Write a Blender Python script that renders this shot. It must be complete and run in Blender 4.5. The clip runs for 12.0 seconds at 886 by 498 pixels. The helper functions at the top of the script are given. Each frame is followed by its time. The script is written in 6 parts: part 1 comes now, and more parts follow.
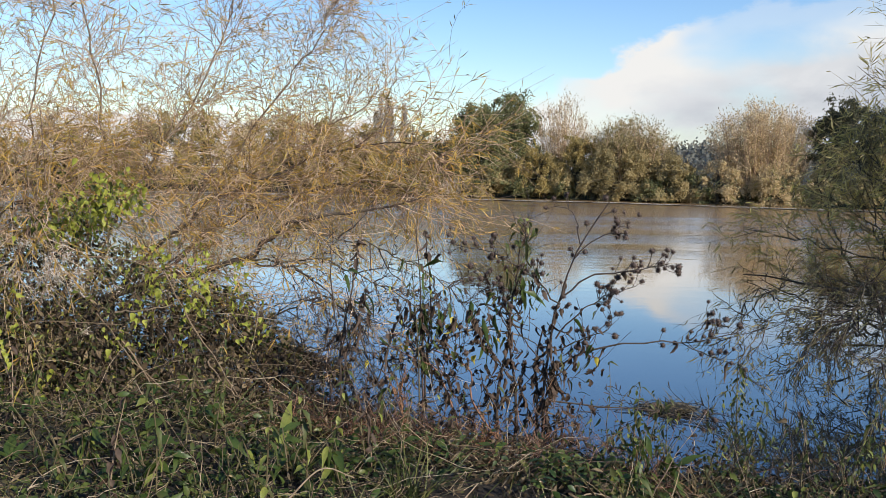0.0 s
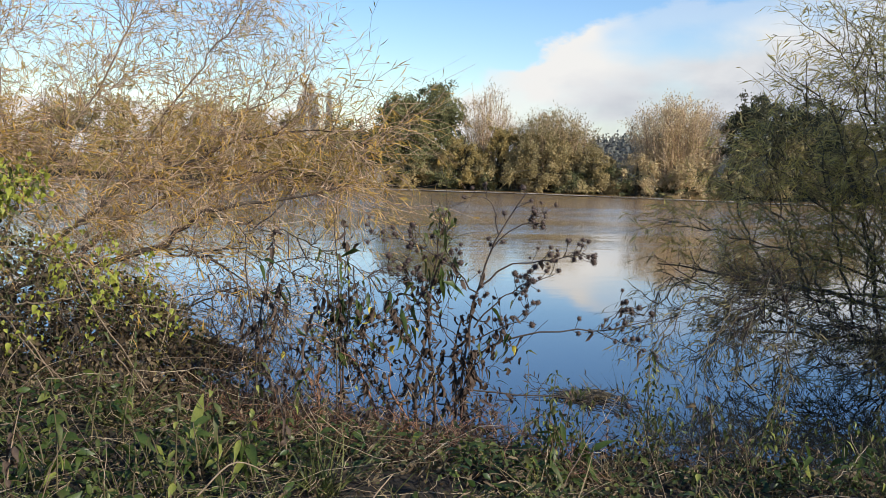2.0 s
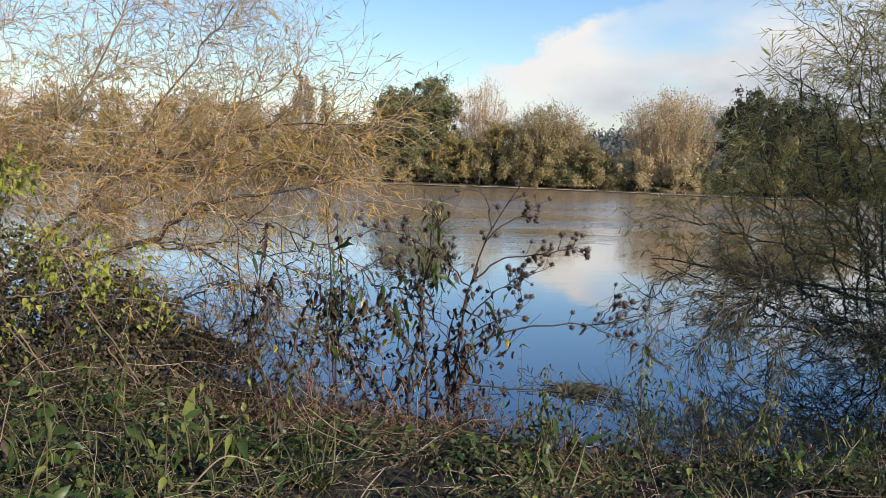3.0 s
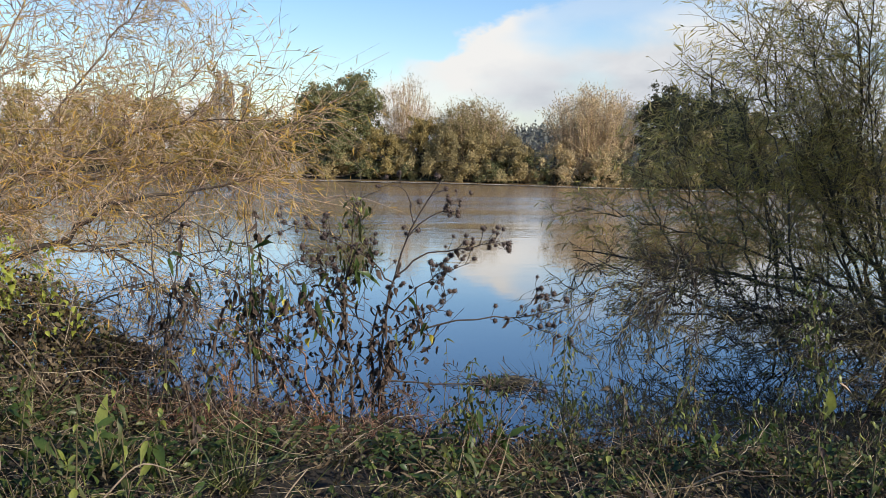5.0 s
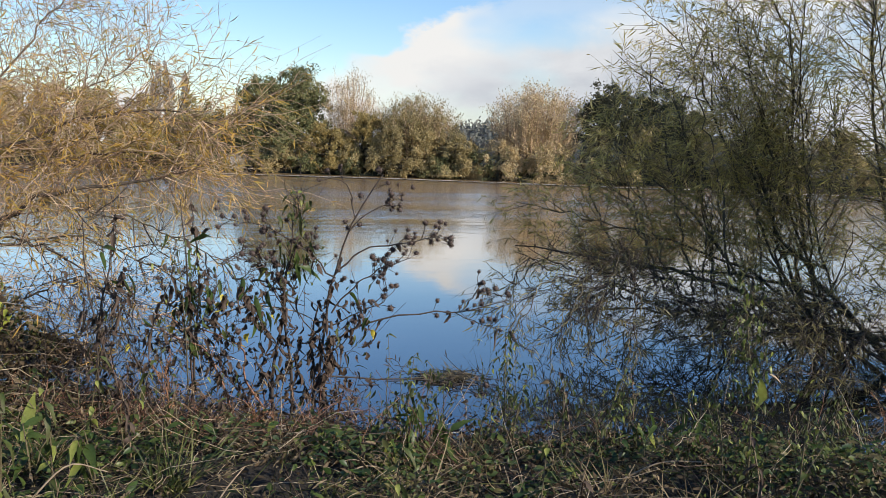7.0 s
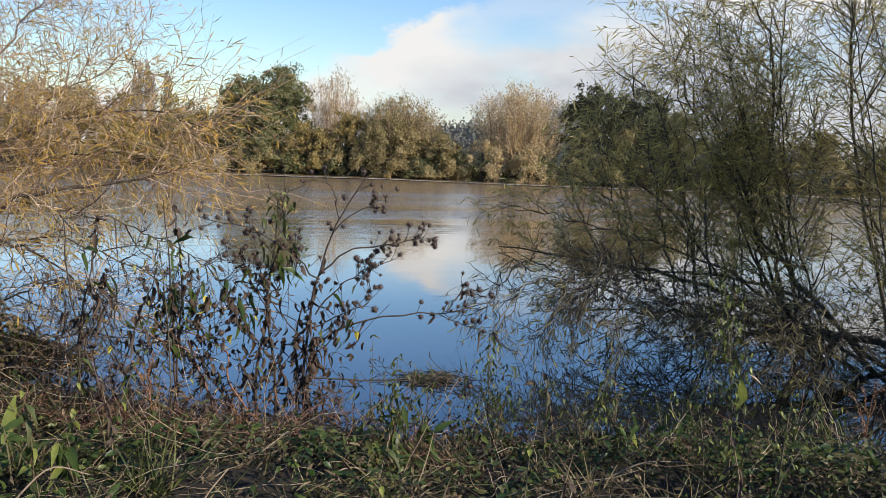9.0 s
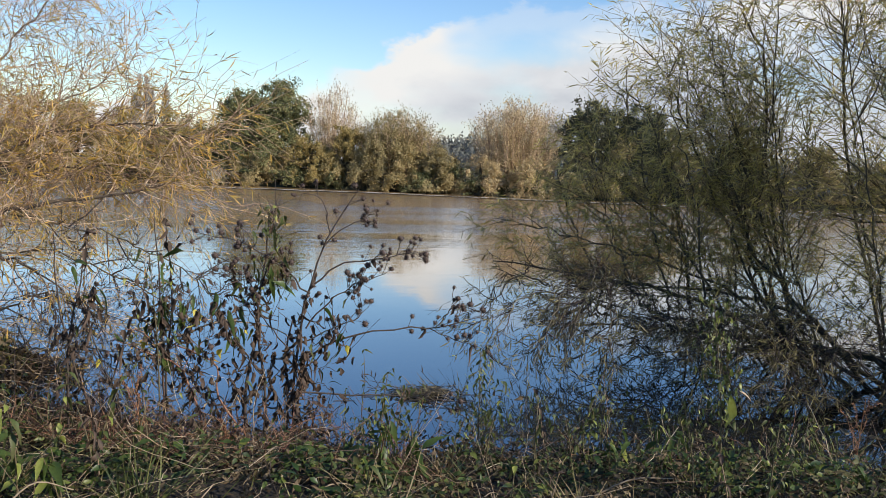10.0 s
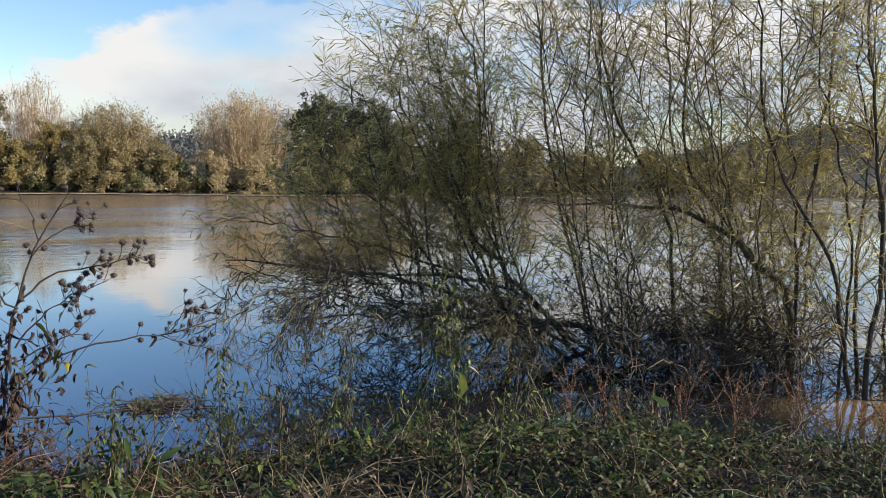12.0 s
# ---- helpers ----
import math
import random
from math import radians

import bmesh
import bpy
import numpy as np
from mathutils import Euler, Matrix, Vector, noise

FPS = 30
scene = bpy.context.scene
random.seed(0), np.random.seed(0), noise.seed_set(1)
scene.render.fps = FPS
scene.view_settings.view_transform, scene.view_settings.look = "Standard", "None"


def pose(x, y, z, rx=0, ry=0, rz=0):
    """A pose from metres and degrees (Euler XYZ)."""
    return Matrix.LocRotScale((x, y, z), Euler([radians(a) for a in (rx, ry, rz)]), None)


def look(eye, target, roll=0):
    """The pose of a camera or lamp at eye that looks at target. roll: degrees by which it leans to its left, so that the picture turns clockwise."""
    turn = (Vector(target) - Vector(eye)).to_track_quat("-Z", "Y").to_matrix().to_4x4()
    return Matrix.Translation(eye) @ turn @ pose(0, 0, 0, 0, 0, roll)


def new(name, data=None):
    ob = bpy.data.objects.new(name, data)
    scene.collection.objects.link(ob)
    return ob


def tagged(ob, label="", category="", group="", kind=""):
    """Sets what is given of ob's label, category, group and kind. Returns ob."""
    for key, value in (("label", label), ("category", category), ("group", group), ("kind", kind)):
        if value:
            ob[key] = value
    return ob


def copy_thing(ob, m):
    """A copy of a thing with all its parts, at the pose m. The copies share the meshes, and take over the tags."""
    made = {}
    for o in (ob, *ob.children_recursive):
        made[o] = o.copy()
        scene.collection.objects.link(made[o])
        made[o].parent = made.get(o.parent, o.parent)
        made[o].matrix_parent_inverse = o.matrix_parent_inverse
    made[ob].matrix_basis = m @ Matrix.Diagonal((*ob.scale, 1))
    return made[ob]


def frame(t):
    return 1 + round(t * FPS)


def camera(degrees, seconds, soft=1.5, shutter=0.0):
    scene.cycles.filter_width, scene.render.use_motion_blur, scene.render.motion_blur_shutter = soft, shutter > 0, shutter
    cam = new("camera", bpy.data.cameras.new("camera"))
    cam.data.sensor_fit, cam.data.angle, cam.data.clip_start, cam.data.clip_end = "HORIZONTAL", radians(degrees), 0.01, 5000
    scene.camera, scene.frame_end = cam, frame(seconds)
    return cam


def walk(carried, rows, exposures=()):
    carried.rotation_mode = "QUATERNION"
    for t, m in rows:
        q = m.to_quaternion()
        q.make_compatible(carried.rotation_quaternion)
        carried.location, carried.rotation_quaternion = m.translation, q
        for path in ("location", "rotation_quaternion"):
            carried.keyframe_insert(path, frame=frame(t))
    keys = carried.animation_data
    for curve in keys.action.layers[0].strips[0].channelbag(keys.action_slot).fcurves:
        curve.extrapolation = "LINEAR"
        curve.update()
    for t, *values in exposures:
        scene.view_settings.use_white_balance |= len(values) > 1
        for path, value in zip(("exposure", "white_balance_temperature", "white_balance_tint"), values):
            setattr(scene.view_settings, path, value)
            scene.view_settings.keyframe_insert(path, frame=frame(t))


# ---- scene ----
cam = camera(58.0, 12.0, soft=0.6)

PATH = [
    (0, (-0.006, 0.093, 1.589), (-0.196, 2.075, 1.398), 1.0),
    (0.5, (0.01, 0.106, 1.587), (-0.058, 2.095, 1.39), 0.9),
    (1, (0.026, 0.117, 1.584), (0.013, 2.107, 1.387), 1.0),
    (1.5, (0.027, 0.119, 1.582), (0.027, 2.109, 1.381), 1.3),
    (2, (0.031, 0.12, 1.583), (0.027, 2.109, 1.372), 1.6),
    (2.5, (0.039, 0.128, 1.579), (0.042, 2.116, 1.36), 1.7),
    (4.5, (0.052, 0.14, 1.576), (0.119, 2.126, 1.345), 1.4),
    (5, (0.068, 0.153, 1.574), (0.259, 2.13, 1.344), 1.2),
    (5.5, (0.08, 0.163, 1.571), (0.382, 2.126, 1.336), 1.4),
    (6, (0.083, 0.165, 1.57), (0.416, 2.123, 1.334), 1.6),
    (6.5, (0.081, 0.163, 1.571), (0.411, 2.122, 1.335), 1.7),
    (7, (0.083, 0.165, 1.566), (0.412, 2.123, 1.329), 1.8),
    (9, (0.08, 0.155, 1.574), (0.449, 2.106, 1.339), 2.0),
    (9.5, (0.087, 0.155, 1.574), (0.461, 2.106, 1.345), 2.0),
    (10, (0.118, 0.155, 1.576), (0.491, 2.11, 1.376), 2.2),
    (10.5, (0.145, 0.156, 1.574), (0.517, 2.11, 1.372), 1.5),
    (11, (0.118, 0.156, 1.579), (0.571, 2.093, 1.377), 1.0),
    (11.5, (0.111, 0.142, 1.579), (0.868, 1.983, 1.381), 1.3),
    (12, (0.112, 0.126, 1.581), (1.099, 1.855, 1.383), 0.8),
]
walk(cam, [(t, look(eye, target, roll)) for t, eye, target, roll in PATH])

# ---- world, sun ----
SUN_AZ, SUN_EL = 130.0, 28.0   # degrees clockwise from +y, and up
to_sun = Vector((math.sin(radians(SUN_AZ)) * math.cos(radians(SUN_EL)),
                 math.cos(radians(SUN_AZ)) * math.cos(radians(SUN_EL)), math.sin(radians(SUN_EL))))
sun = new("sun", bpy.data.lights.new("sun", "SUN"))
sun.data.energy, sun.data.angle, sun.data.color = 5.0, radians(0.6), (1.0, 0.91, 0.78)
sun.matrix_world = look(to_sun * 60, (0, 0, 0))
scene.view_settings.exposure = 0.5

world = bpy.data.worlds.new("sky")
scene.world = world
world.use_nodes = True


class Nodes:
    """Short calls to lay nodes in a tree."""

    def __init__(self, tree):
        self.tree = tree
        tree.nodes.clear()

    def put(self, kind, inputs=(), operation="", data_type="", blend_type="", interpolation_type=""):
        n = self.tree.nodes.new(kind)
        if operation:
            n.operation = operation
        if data_type:
            n.data_type = data_type
        if blend_type:
            n.blend_type = blend_type
        if interpolation_type:
            n.interpolation_type = interpolation_type
        for k, v in dict(inputs).items():
            self.give(n.inputs[k], v)
        return n

    def give(self, socket, v):
        if isinstance(v, bpy.types.NodeSocket):
            self.tree.links.new(v, socket)
        elif isinstance(v, bpy.types.Node):
            self.tree.links.new(v.outputs[0], socket)
        else:
            socket.default_value = v

    def math(self, op, a, b=0.0, c=0.0):
        return self.put("ShaderNodeMath", {0: a, 1: b, 2: c}, operation=op).outputs[0]

    def ramp(self, fac, stops, interpolation="LINEAR"):
        n = self.put("ShaderNodeValToRGB", {0: fac})
        n.color_ramp.interpolation = interpolation
        els = n.color_ramp.elements
        while len(els) < len(stops):
            els.new(0.5)
        for e, (p, c) in zip(els, stops):
            e.position, e.color = p, (*c, 1.0)
        return n.outputs[0]

    def noise(self, vector, scale, detail=4.0, rough=0.55, distortion=0.0):
        return self.put("ShaderNodeTexNoise", {"Vector": vector, "Scale": scale, "Detail": detail,
                                               "Roughness": rough, "Distortion": distortion}).outputs[0]

    def mix(self, fac, a, b, blend="MIX"):
        n = self.put("ShaderNodeMix", data_type="RGBA", blend_type=blend)
        for s, v in ((n.inputs[0], fac), (n.inputs[6], a), (n.inputs[7], b)):
            self.give(s, v)
        return n.outputs[2]

    def span(self, v, a, b, c=0.0, d=1.0):
        return self.put("ShaderNodeMapRange", {0: v, 1: a, 2: b, 3: c, 4: d}, interpolation_type="SMOOTHSTEP").outputs[0]


def rgb(r, g, b):
    return (r, g, b, 1.0)


# blue sky with a bank of cumulus low over the far bank, open blue above it
N = Nodes(world.node_tree)
way = N.put("ShaderNodeTexCoord").outputs["Generated"]
sep = N.put("ShaderNodeSeparateXYZ", {0: way})
azim = N.math("MULTIPLY", N.math("ARCTAN2", sep.outputs[0], sep.outputs[1]), 57.2958)
elev = N.math("MULTIPLY", N.math("ARCSINE", sep.outputs[2]), 57.2958)
sky = N.put("ShaderNodeTexSky")
sky.sky_type, sky.sun_disc = "NISHITA", False
sky.sun_elevation, sky.sun_rotation = radians(SUN_EL), radians(SUN_AZ)
sky.altitude, sky.air_density, sky.dust_density, sky.ozone_density = 30.0, 1.15, 0.2, 2.5
stretched = N.put("ShaderNodeMapping", {"Vector": way, "Scale": (1.0, 1.0, 2.2)}).outputs[0]
lumps = N.noise(stretched, 9.0, 8.0, 0.6, 0.2)
swell = N.noise(stretched, 4.0, 3.0, 0.5)
holes = N.noise(stretched, 3.1, 4.0, 0.5)
top = N.math("ADD", N.span(azim, -6.0, 18.0, 3.6, 12.0), N.math("MULTIPLY", N.math("SUBTRACT", swell, 0.5), 3.5))
top = N.math("ADD", top, N.math("MULTIPLY", N.math("SUBTRACT", lumps, 0.5), 5.5))
depth = N.math("SUBTRACT", top, elev)
cover = N.span(depth, -0.3, 0.7)
gap_x = N.math("DIVIDE", N.math("SUBTRACT", azim, 17.5), 4.2)
gap_y = N.math("DIVIDE", N.math("SUBTRACT", elev, 8.4), 1.5)
gap = N.math("ADD", N.math("ADD", N.math("MULTIPLY", gap_x, gap_x), N.math("MULTIPLY", gap_y, gap_y)), N.math("MULTIPLY", lumps, 2.4))
cover = N.math("MULTIPLY", cover, N.span(gap, 0.9, 2.3, 0.25, 1.0))
cover = N.math("MULTIPLY", cover, N.span(holes, 0.38, 0.52, 0.30, 1.0))
cover = N.math("MAXIMUM", cover, N.span(elev, -2.0, 6.0, 0.22, 0.0))
shade = N.math("ADD", N.math("MULTIPLY", lumps, 0.7), N.span(depth, 0.5, 7.0, 0.32, 0.0))
cloud_colour = N.ramp(shade, [(0.25, (0.68, 0.72, 0.79)), (0.45, (0.91, 0.93, 0.965)), (0.60, (1.09, 1.08, 1.06))])
clear = N.put("ShaderNodeHueSaturation", {"Hue": 0.512, "Saturation": N.span(elev, 9.0, 24.0, 1.22, 1.32), "Value": N.span(elev, 0.0, 14.0, 0.83, 0.92), "Color": sky.outputs[0]})
blue = N.put("ShaderNodeBackground", {0: clear, 1: 0.14})
white = N.put("ShaderNodeBackground", {0: cloud_colour, 1: 0.58})
both = N.put("ShaderNodeMixShader", {0: cover, 1: blue, 2: white})
N.put("ShaderNodeOutputWorld", {0: both})


# ---- materials ----
def material(name):
    m = bpy.data.materials.new(name)
    m.use_nodes = True
    return m, Nodes(m.node_tree)


def leaf_material(name, colours, through_light=0.35, rough=0.5, patch=1.2):
    """Leaves: each takes its own colour, larger patches of the plant shift it, light comes through the blade."""
    m, n = material(name)
    own = n.put("ShaderNodeNewGeometry").outputs["Random Per Island"]
    where = n.put("ShaderNodeTexCoord").outputs["Object"]
    broad = n.noise(where, patch, 3.0)
    pick = n.math("ADD", n.math("MULTIPLY", own, 0.62), n.math("MULTIPLY", n.span(broad, 0.3, 0.7), 0.38))
    k = len(colours)
    col = n.ramp(pick, [((i + 0.5) / k, c) for i, c in enumerate(colours)])
    fine = n.noise(where, 90.0, 3.0)
    col = n.mix(n.span(fine, 0.35, 0.75, 0.0, 0.45), col, n.mix(1.0, col, rgb(0.55, 0.5, 0.42), "MULTIPLY"))
    face = n.put("ShaderNodeBsdfPrincipled", {"Base Color": col, "Roughness": rough, "Specular IOR Level": 0.35})
    glow = n.put("ShaderNodeBsdfTranslucent", {"Color": col})
    mixed = n.put("ShaderNodeMixShader", {0: through_light, 1: face, 2: glow})
    n.put("ShaderNodeOutputMaterial", {0: mixed})
    return m


def bark_material(name, dark, light, scale=30.0, rough=0.85):
    m, n = material(name)
    where = n.put("ShaderNodeTexCoord").outputs["Object"]
    long = n.put("ShaderNodeMapping", {"Vector": where, "Scale": (1.0, 1.0, 0.25)}).outputs[0]
    grain = n.noise(long, scale, 6.0, 0.65)
    blotch = n.noise(where, 3.0, 3.0)
    col = n.ramp(n.math("ADD", n.math("MULTIPLY", grain, 0.7), n.math("MULTIPLY", blotch, 0.3)), [(0.3, dark), (0.68, light)])
    bump = n.put("ShaderNodeBump", {"Height": grain, "Strength": 0.5, "Distance": 0.01})
    n.put("ShaderNodeOutputMaterial", {0: n.put("ShaderNodeBsdfPrincipled", {"Base Color": col, "Roughness": rough, "Normal": bump}).outputs[0]})
    return m


def stalk_material(name, colours, rough=0.7):
    m, n = material(name)
    own = n.put("ShaderNodeNewGeometry").outputs["Random Per Island"]
    where = n.put("ShaderNodeTexCoord").outputs["Object"]
    k = len(colours)
    col = n.ramp(own, [((i + 0.5) / k, c) for i, c in enumerate(colours)])
    fine = n.noise(where, 55.0, 4.0)
    col = n.mix(n.span(fine, 0.35, 0.7, 0.0, 0.6), col, n.mix(1.0, col, rgb(0.5, 0.45, 0.4), "MULTIPLY"))
    n.put("ShaderNodeOutputMaterial", {0: n.put("ShaderNodeBsdfPrincipled", {"Base Color": col, "Roughness": rough}).outputs[0]})
    return m


def soil_material():
    m, n = material("damp_soil")
    where = n.put("ShaderNodeTexCoord").outputs["Object"]
    big = n.noise(where, 0.7, 4.0)
    crumbs = n.noise(where, 38.0, 7.0, 0.7)
    col = n.ramp(n.math("ADD", n.math("MULTIPLY", crumbs, 0.6), n.math("MULTIPLY", big, 0.4)),
                 [(0.30, (0.010, 0.008, 0.005)), (0.5, (0.022, 0.016, 0.010)), (0.7, (0.05, 0.037, 0.022))])
    green = n.mix(n.span(n.noise(where, 0.15, 3.0), 0.4, 0.6), col, rgb(0.020, 0.024, 0.010))
    bump = n.put("ShaderNodeBump", {"Height": crumbs, "Strength": 0.8, "Distance": 0.03})
    n.put("ShaderNodeOutputMaterial", {0: n.put("ShaderNodeBsdfPrincipled", {"Base Color": green, "Roughness": 0.9, "Normal": bump}).outputs[0]})
    return m


def water_material():
    """Silty flood water: brown body, glossy skin, calm by the near bank, ruffled in long streaks by the current farther out."""
    m, n = material("silty_river_water")
    where = n.put("ShaderNodeTexCoord").outputs["Object"]
    sep_w = n.put("ShaderNodeSeparateXYZ", {0: where})
    out = n.span(sep_w.outputs[1], 9.0, 25.0)
    flow = n.put("ShaderNodeMapping", {"Vector": where, "Rotation": (0, 0, radians(14)), "Scale": (0.45, 1.5, 1.0)}).outputs[0]
    lanes = n.put("ShaderNodeMapping", {"Vector": where, "Rotation": (0, 0, radians(14)), "Scale": (0.30, 1.0, 1.0)}).outputs[0]
    ripples = n.noise(flow, 1.7, 5.0, 0.62, 0.4)
    swirl = n.noise(flow, 0.22, 4.0, 0.5, 1.2)
    streak = n.span(n.noise(lanes, 0.20, 6.0, 0.62, 0.8), 0.44, 0.64)
    small = n.noise(where, 5.0, 3.0, 0.5)
    height = n.math("ADD", n.math("MULTIPLY", ripples, n.math("MULTIPLY", out, n.math("ADD", 0.30, n.math("MULTIPLY", streak, 0.8)))),
                    n.math("MULTIPLY", small, 0.008))
    bump = n.put("ShaderNodeBump", {"Height": height, "Strength": 0.6, "Distance": 0.06})
    silt = n.mix(n.span(n.noise(flow, 0.5, 5.0), 0.35, 0.65), rgb(0.225, 0.142, 0.058), rgb(0.285, 0.183, 0.080))
    # body colour darkens near the bank for shade; the channel keeps its silt brown
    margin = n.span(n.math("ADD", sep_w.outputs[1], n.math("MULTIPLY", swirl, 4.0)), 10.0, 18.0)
    # brown put back into the body colour where sun reaches the near right
    sunlit_patch = n.math("MULTIPLY", n.span(sep_w.outputs[0], 4.3, 5.5), n.math("SUBTRACT", 1.0, n.span(sep_w.outputs[1], 3.3, 4.6)))
    margin = n.math("MAXIMUM", margin, sunlit_patch)
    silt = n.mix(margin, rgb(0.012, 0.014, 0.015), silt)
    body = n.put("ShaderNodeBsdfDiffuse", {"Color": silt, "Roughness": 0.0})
    skin = n.put("ShaderNodeBsdfGlossy", {"Color": rgb(1, 1, 1), "Roughness": n.span(sep_w.outputs[1], 7.0, 30.0, 0.025, 0.16), "Normal": bump})
    fresnel = n.put("ShaderNodeFresnel", {"IOR": n.span(sep_w.outputs[1], 8.0, 22.0, 2.2, 1.33), "Normal": bump})
    # facets of the ruffled channel turn towards the eye and mirror less
    facets = n.math("SUBTRACT", 1.0, n.math("MULTIPLY", n.span(sep_w.outputs[1], 12.0, 27.0), n.math("SUBTRACT", 0.46, n.math("MULTIPLY", streak, 0.34))))
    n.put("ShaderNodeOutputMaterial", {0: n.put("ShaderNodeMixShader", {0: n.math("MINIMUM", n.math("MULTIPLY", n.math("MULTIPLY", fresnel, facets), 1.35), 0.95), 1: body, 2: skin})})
    return m


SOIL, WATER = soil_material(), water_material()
WILLOW_BARK = bark_material("grey_willow_bark", (0.022, 0.018, 0.012), (0.115, 0.095, 0.055))
OLIVE_TWIG = stalk_material("olive_willow_twigs", [(0.10, 0.075, 0.034), (0.23, 0.175, 0.075), (0.38, 0.29, 0.13)])
DARK_BARK = bark_material("dark_wet_bark", (0.016, 0.012, 0.009), (0.075, 0.055, 0.038))
GOLD_BARK = bark_material("tan_willow_bark", (0.05, 0.036, 0.026), (0.23, 0.17, 0.115))
GOLD_TWIG = stalk_material("ochre_willow_twigs", [(0.20, 0.125, 0.08), (0.40, 0.27, 0.165), (0.64, 0.48, 0.32)])
GOLD_LEAF = leaf_material("autumn_willow_leaves", [(0.16, 0.12, 0.036), (0.40, 0.26, 0.058), (0.60, 0.37, 0.085), (0.38, 0.32, 0.078), (0.68, 0.45, 0.14)], 0.5)
OLIVE_LEAF = leaf_material("olive_willow_leaves", [(0.24, 0.20, 0.058), (0.43, 0.36, 0.105), (0.60, 0.495, 0.15), (0.74, 0.61, 0.26)], 0.58, 0.42)
# olive willow leaves with the shade low under the tree put into the colour
SHADE_LEAF = leaf_material("shaded_willow_leaves", [(0.035, 0.030, 0.018), (0.07, 0.060, 0.03), (0.11, 0.095, 0.045), (0.17, 0.135, 0.065)], 0.3, 0.6)
# the low shoots' leaves, their colour lowered for half shade
FRINGE_LEAF = leaf_material("shaded_olive_leaves", [(0.075, 0.067, 0.032), (0.14, 0.123, 0.055), (0.215, 0.185, 0.08), (0.33, 0.275, 0.125)], 0.42, 0.5)
NETTLE_LEAF = leaf_material("nettle_green", [(0.012, 0.020, 0.009), (0.028, 0.050, 0.015), (0.065, 0.095, 0.024), (0.10, 0.082, 0.036), (0.19, 0.18, 0.06)], 0.35, 0.55, 3.0)
# sunlight is put into this colour, brighter than the lime bindweed leaves
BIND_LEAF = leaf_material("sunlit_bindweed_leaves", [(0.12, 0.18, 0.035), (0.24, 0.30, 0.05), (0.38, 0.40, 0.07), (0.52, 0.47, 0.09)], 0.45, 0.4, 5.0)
OLIVE_HERB = leaf_material("olive_yellowing_leaves", [(0.06, 0.062, 0.02), (0.12, 0.115, 0.034), (0.20, 0.18, 0.055), (0.34, 0.28, 0.10)], 0.4, 0.5, 3.0)
LIME_LEAF = leaf_material("lime_bindweed_leaves", [(0.085, 0.125, 0.032), (0.16, 0.205, 0.048), (0.27, 0.29, 0.07), (0.40, 0.36, 0.09)], 0.4, 0.4, 5.0)
GREEN_WORT = leaf_material("wort_green_leaves", [(0.025, 0.05, 0.016), (0.045, 0.082, 0.022), (0.08, 0.115, 0.028), (0.16, 0.18, 0.042)], 0.4, 0.4, 6.0)
TURNED_LEAF = leaf_material("turned_yellow_leaves", [(0.40, 0.30, 0.05), (0.55, 0.45, 0.06), (0.45, 0.42, 0.08)], 0.4, 0.5, 6.0)
GRASS = leaf_material("rough_grass", [(0.025, 0.040, 0.010), (0.07, 0.095, 0.024), (0.15, 0.15, 0.05), (0.32, 0.28, 0.13)], 0.3, 0.5, 2.0)
STRAW = leaf_material("straw_grass", [(0.14, 0.105, 0.055), (0.26, 0.20, 0.11), (0.38, 0.31, 0.18)], 0.3, 0.6, 2.0)
DRY = leaf_material("withered_leaves", [(0.020, 0.014, 0.009), (0.05, 0.035, 0.020), (0.11, 0.078, 0.045), (0.26, 0.20, 0.12)], 0.25, 0.75, 3.0)
DARK_DRY = leaf_material("blackened_leaves", [(0.020, 0.015, 0.012), (0.04, 0.028, 0.02), (0.075, 0.05, 0.035), (0.12, 0.085, 0.055)], 0.15, 0.7, 4.0)
DEAD_STALK = stalk_material("dead_stalks", [(0.045, 0.030, 0.022), (0.13, 0.085, 0.05), (0.27, 0.20, 0.13), (0.42, 0.34, 0.23)])
PALE_STALK = stalk_material("bleached_stalks", [(0.20, 0.15, 0.095), (0.27, 0.21, 0.14)])
THICKET_STALK = stalk_material("bramble_stalks", [(0.04, 0.028, 0.02), (0.10, 0.07, 0.043), (0.20, 0.145, 0.09), (0.42, 0.33, 0.22)])
RED_STALK = stalk_material("reddish_stalks", [(0.11, 0.04, 0.026), (0.19, 0.08, 0.045), (0.27, 0.15, 0.085)])
RUST_STALK = stalk_material("rusty_stalks", [(0.12, 0.05, 0.022), (0.20, 0.09, 0.04), (0.28, 0.15, 0.07)])
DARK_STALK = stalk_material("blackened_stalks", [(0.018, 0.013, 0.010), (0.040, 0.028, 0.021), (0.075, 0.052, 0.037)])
BUR = stalk_material("brown_bur_hooks", [(0.026, 0.016, 0.014), (0.058, 0.038, 0.031), (0.115, 0.082, 0.066)], 0.8)
PLANT_STALK = stalk_material("green_stalks", [(0.06, 0.07, 0.025), (0.10, 0.09, 0.04), (0.12, 0.07, 0.045)])
OAK_LEAF = leaf_material("oak_leaves", [(0.09, 0.102, 0.05), (0.145, 0.155, 0.068), (0.20, 0.205, 0.085), (0.29, 0.245, 0.11)], 0.4, 0.7, 0.5)
SALLOW_LEAF = leaf_material("sallow_leaves", [(0.27, 0.23, 0.115), (0.34, 0.285, 0.14), (0.41, 0.335, 0.165), (0.50, 0.40, 0.21)], 0.5, 0.8, 0.45)
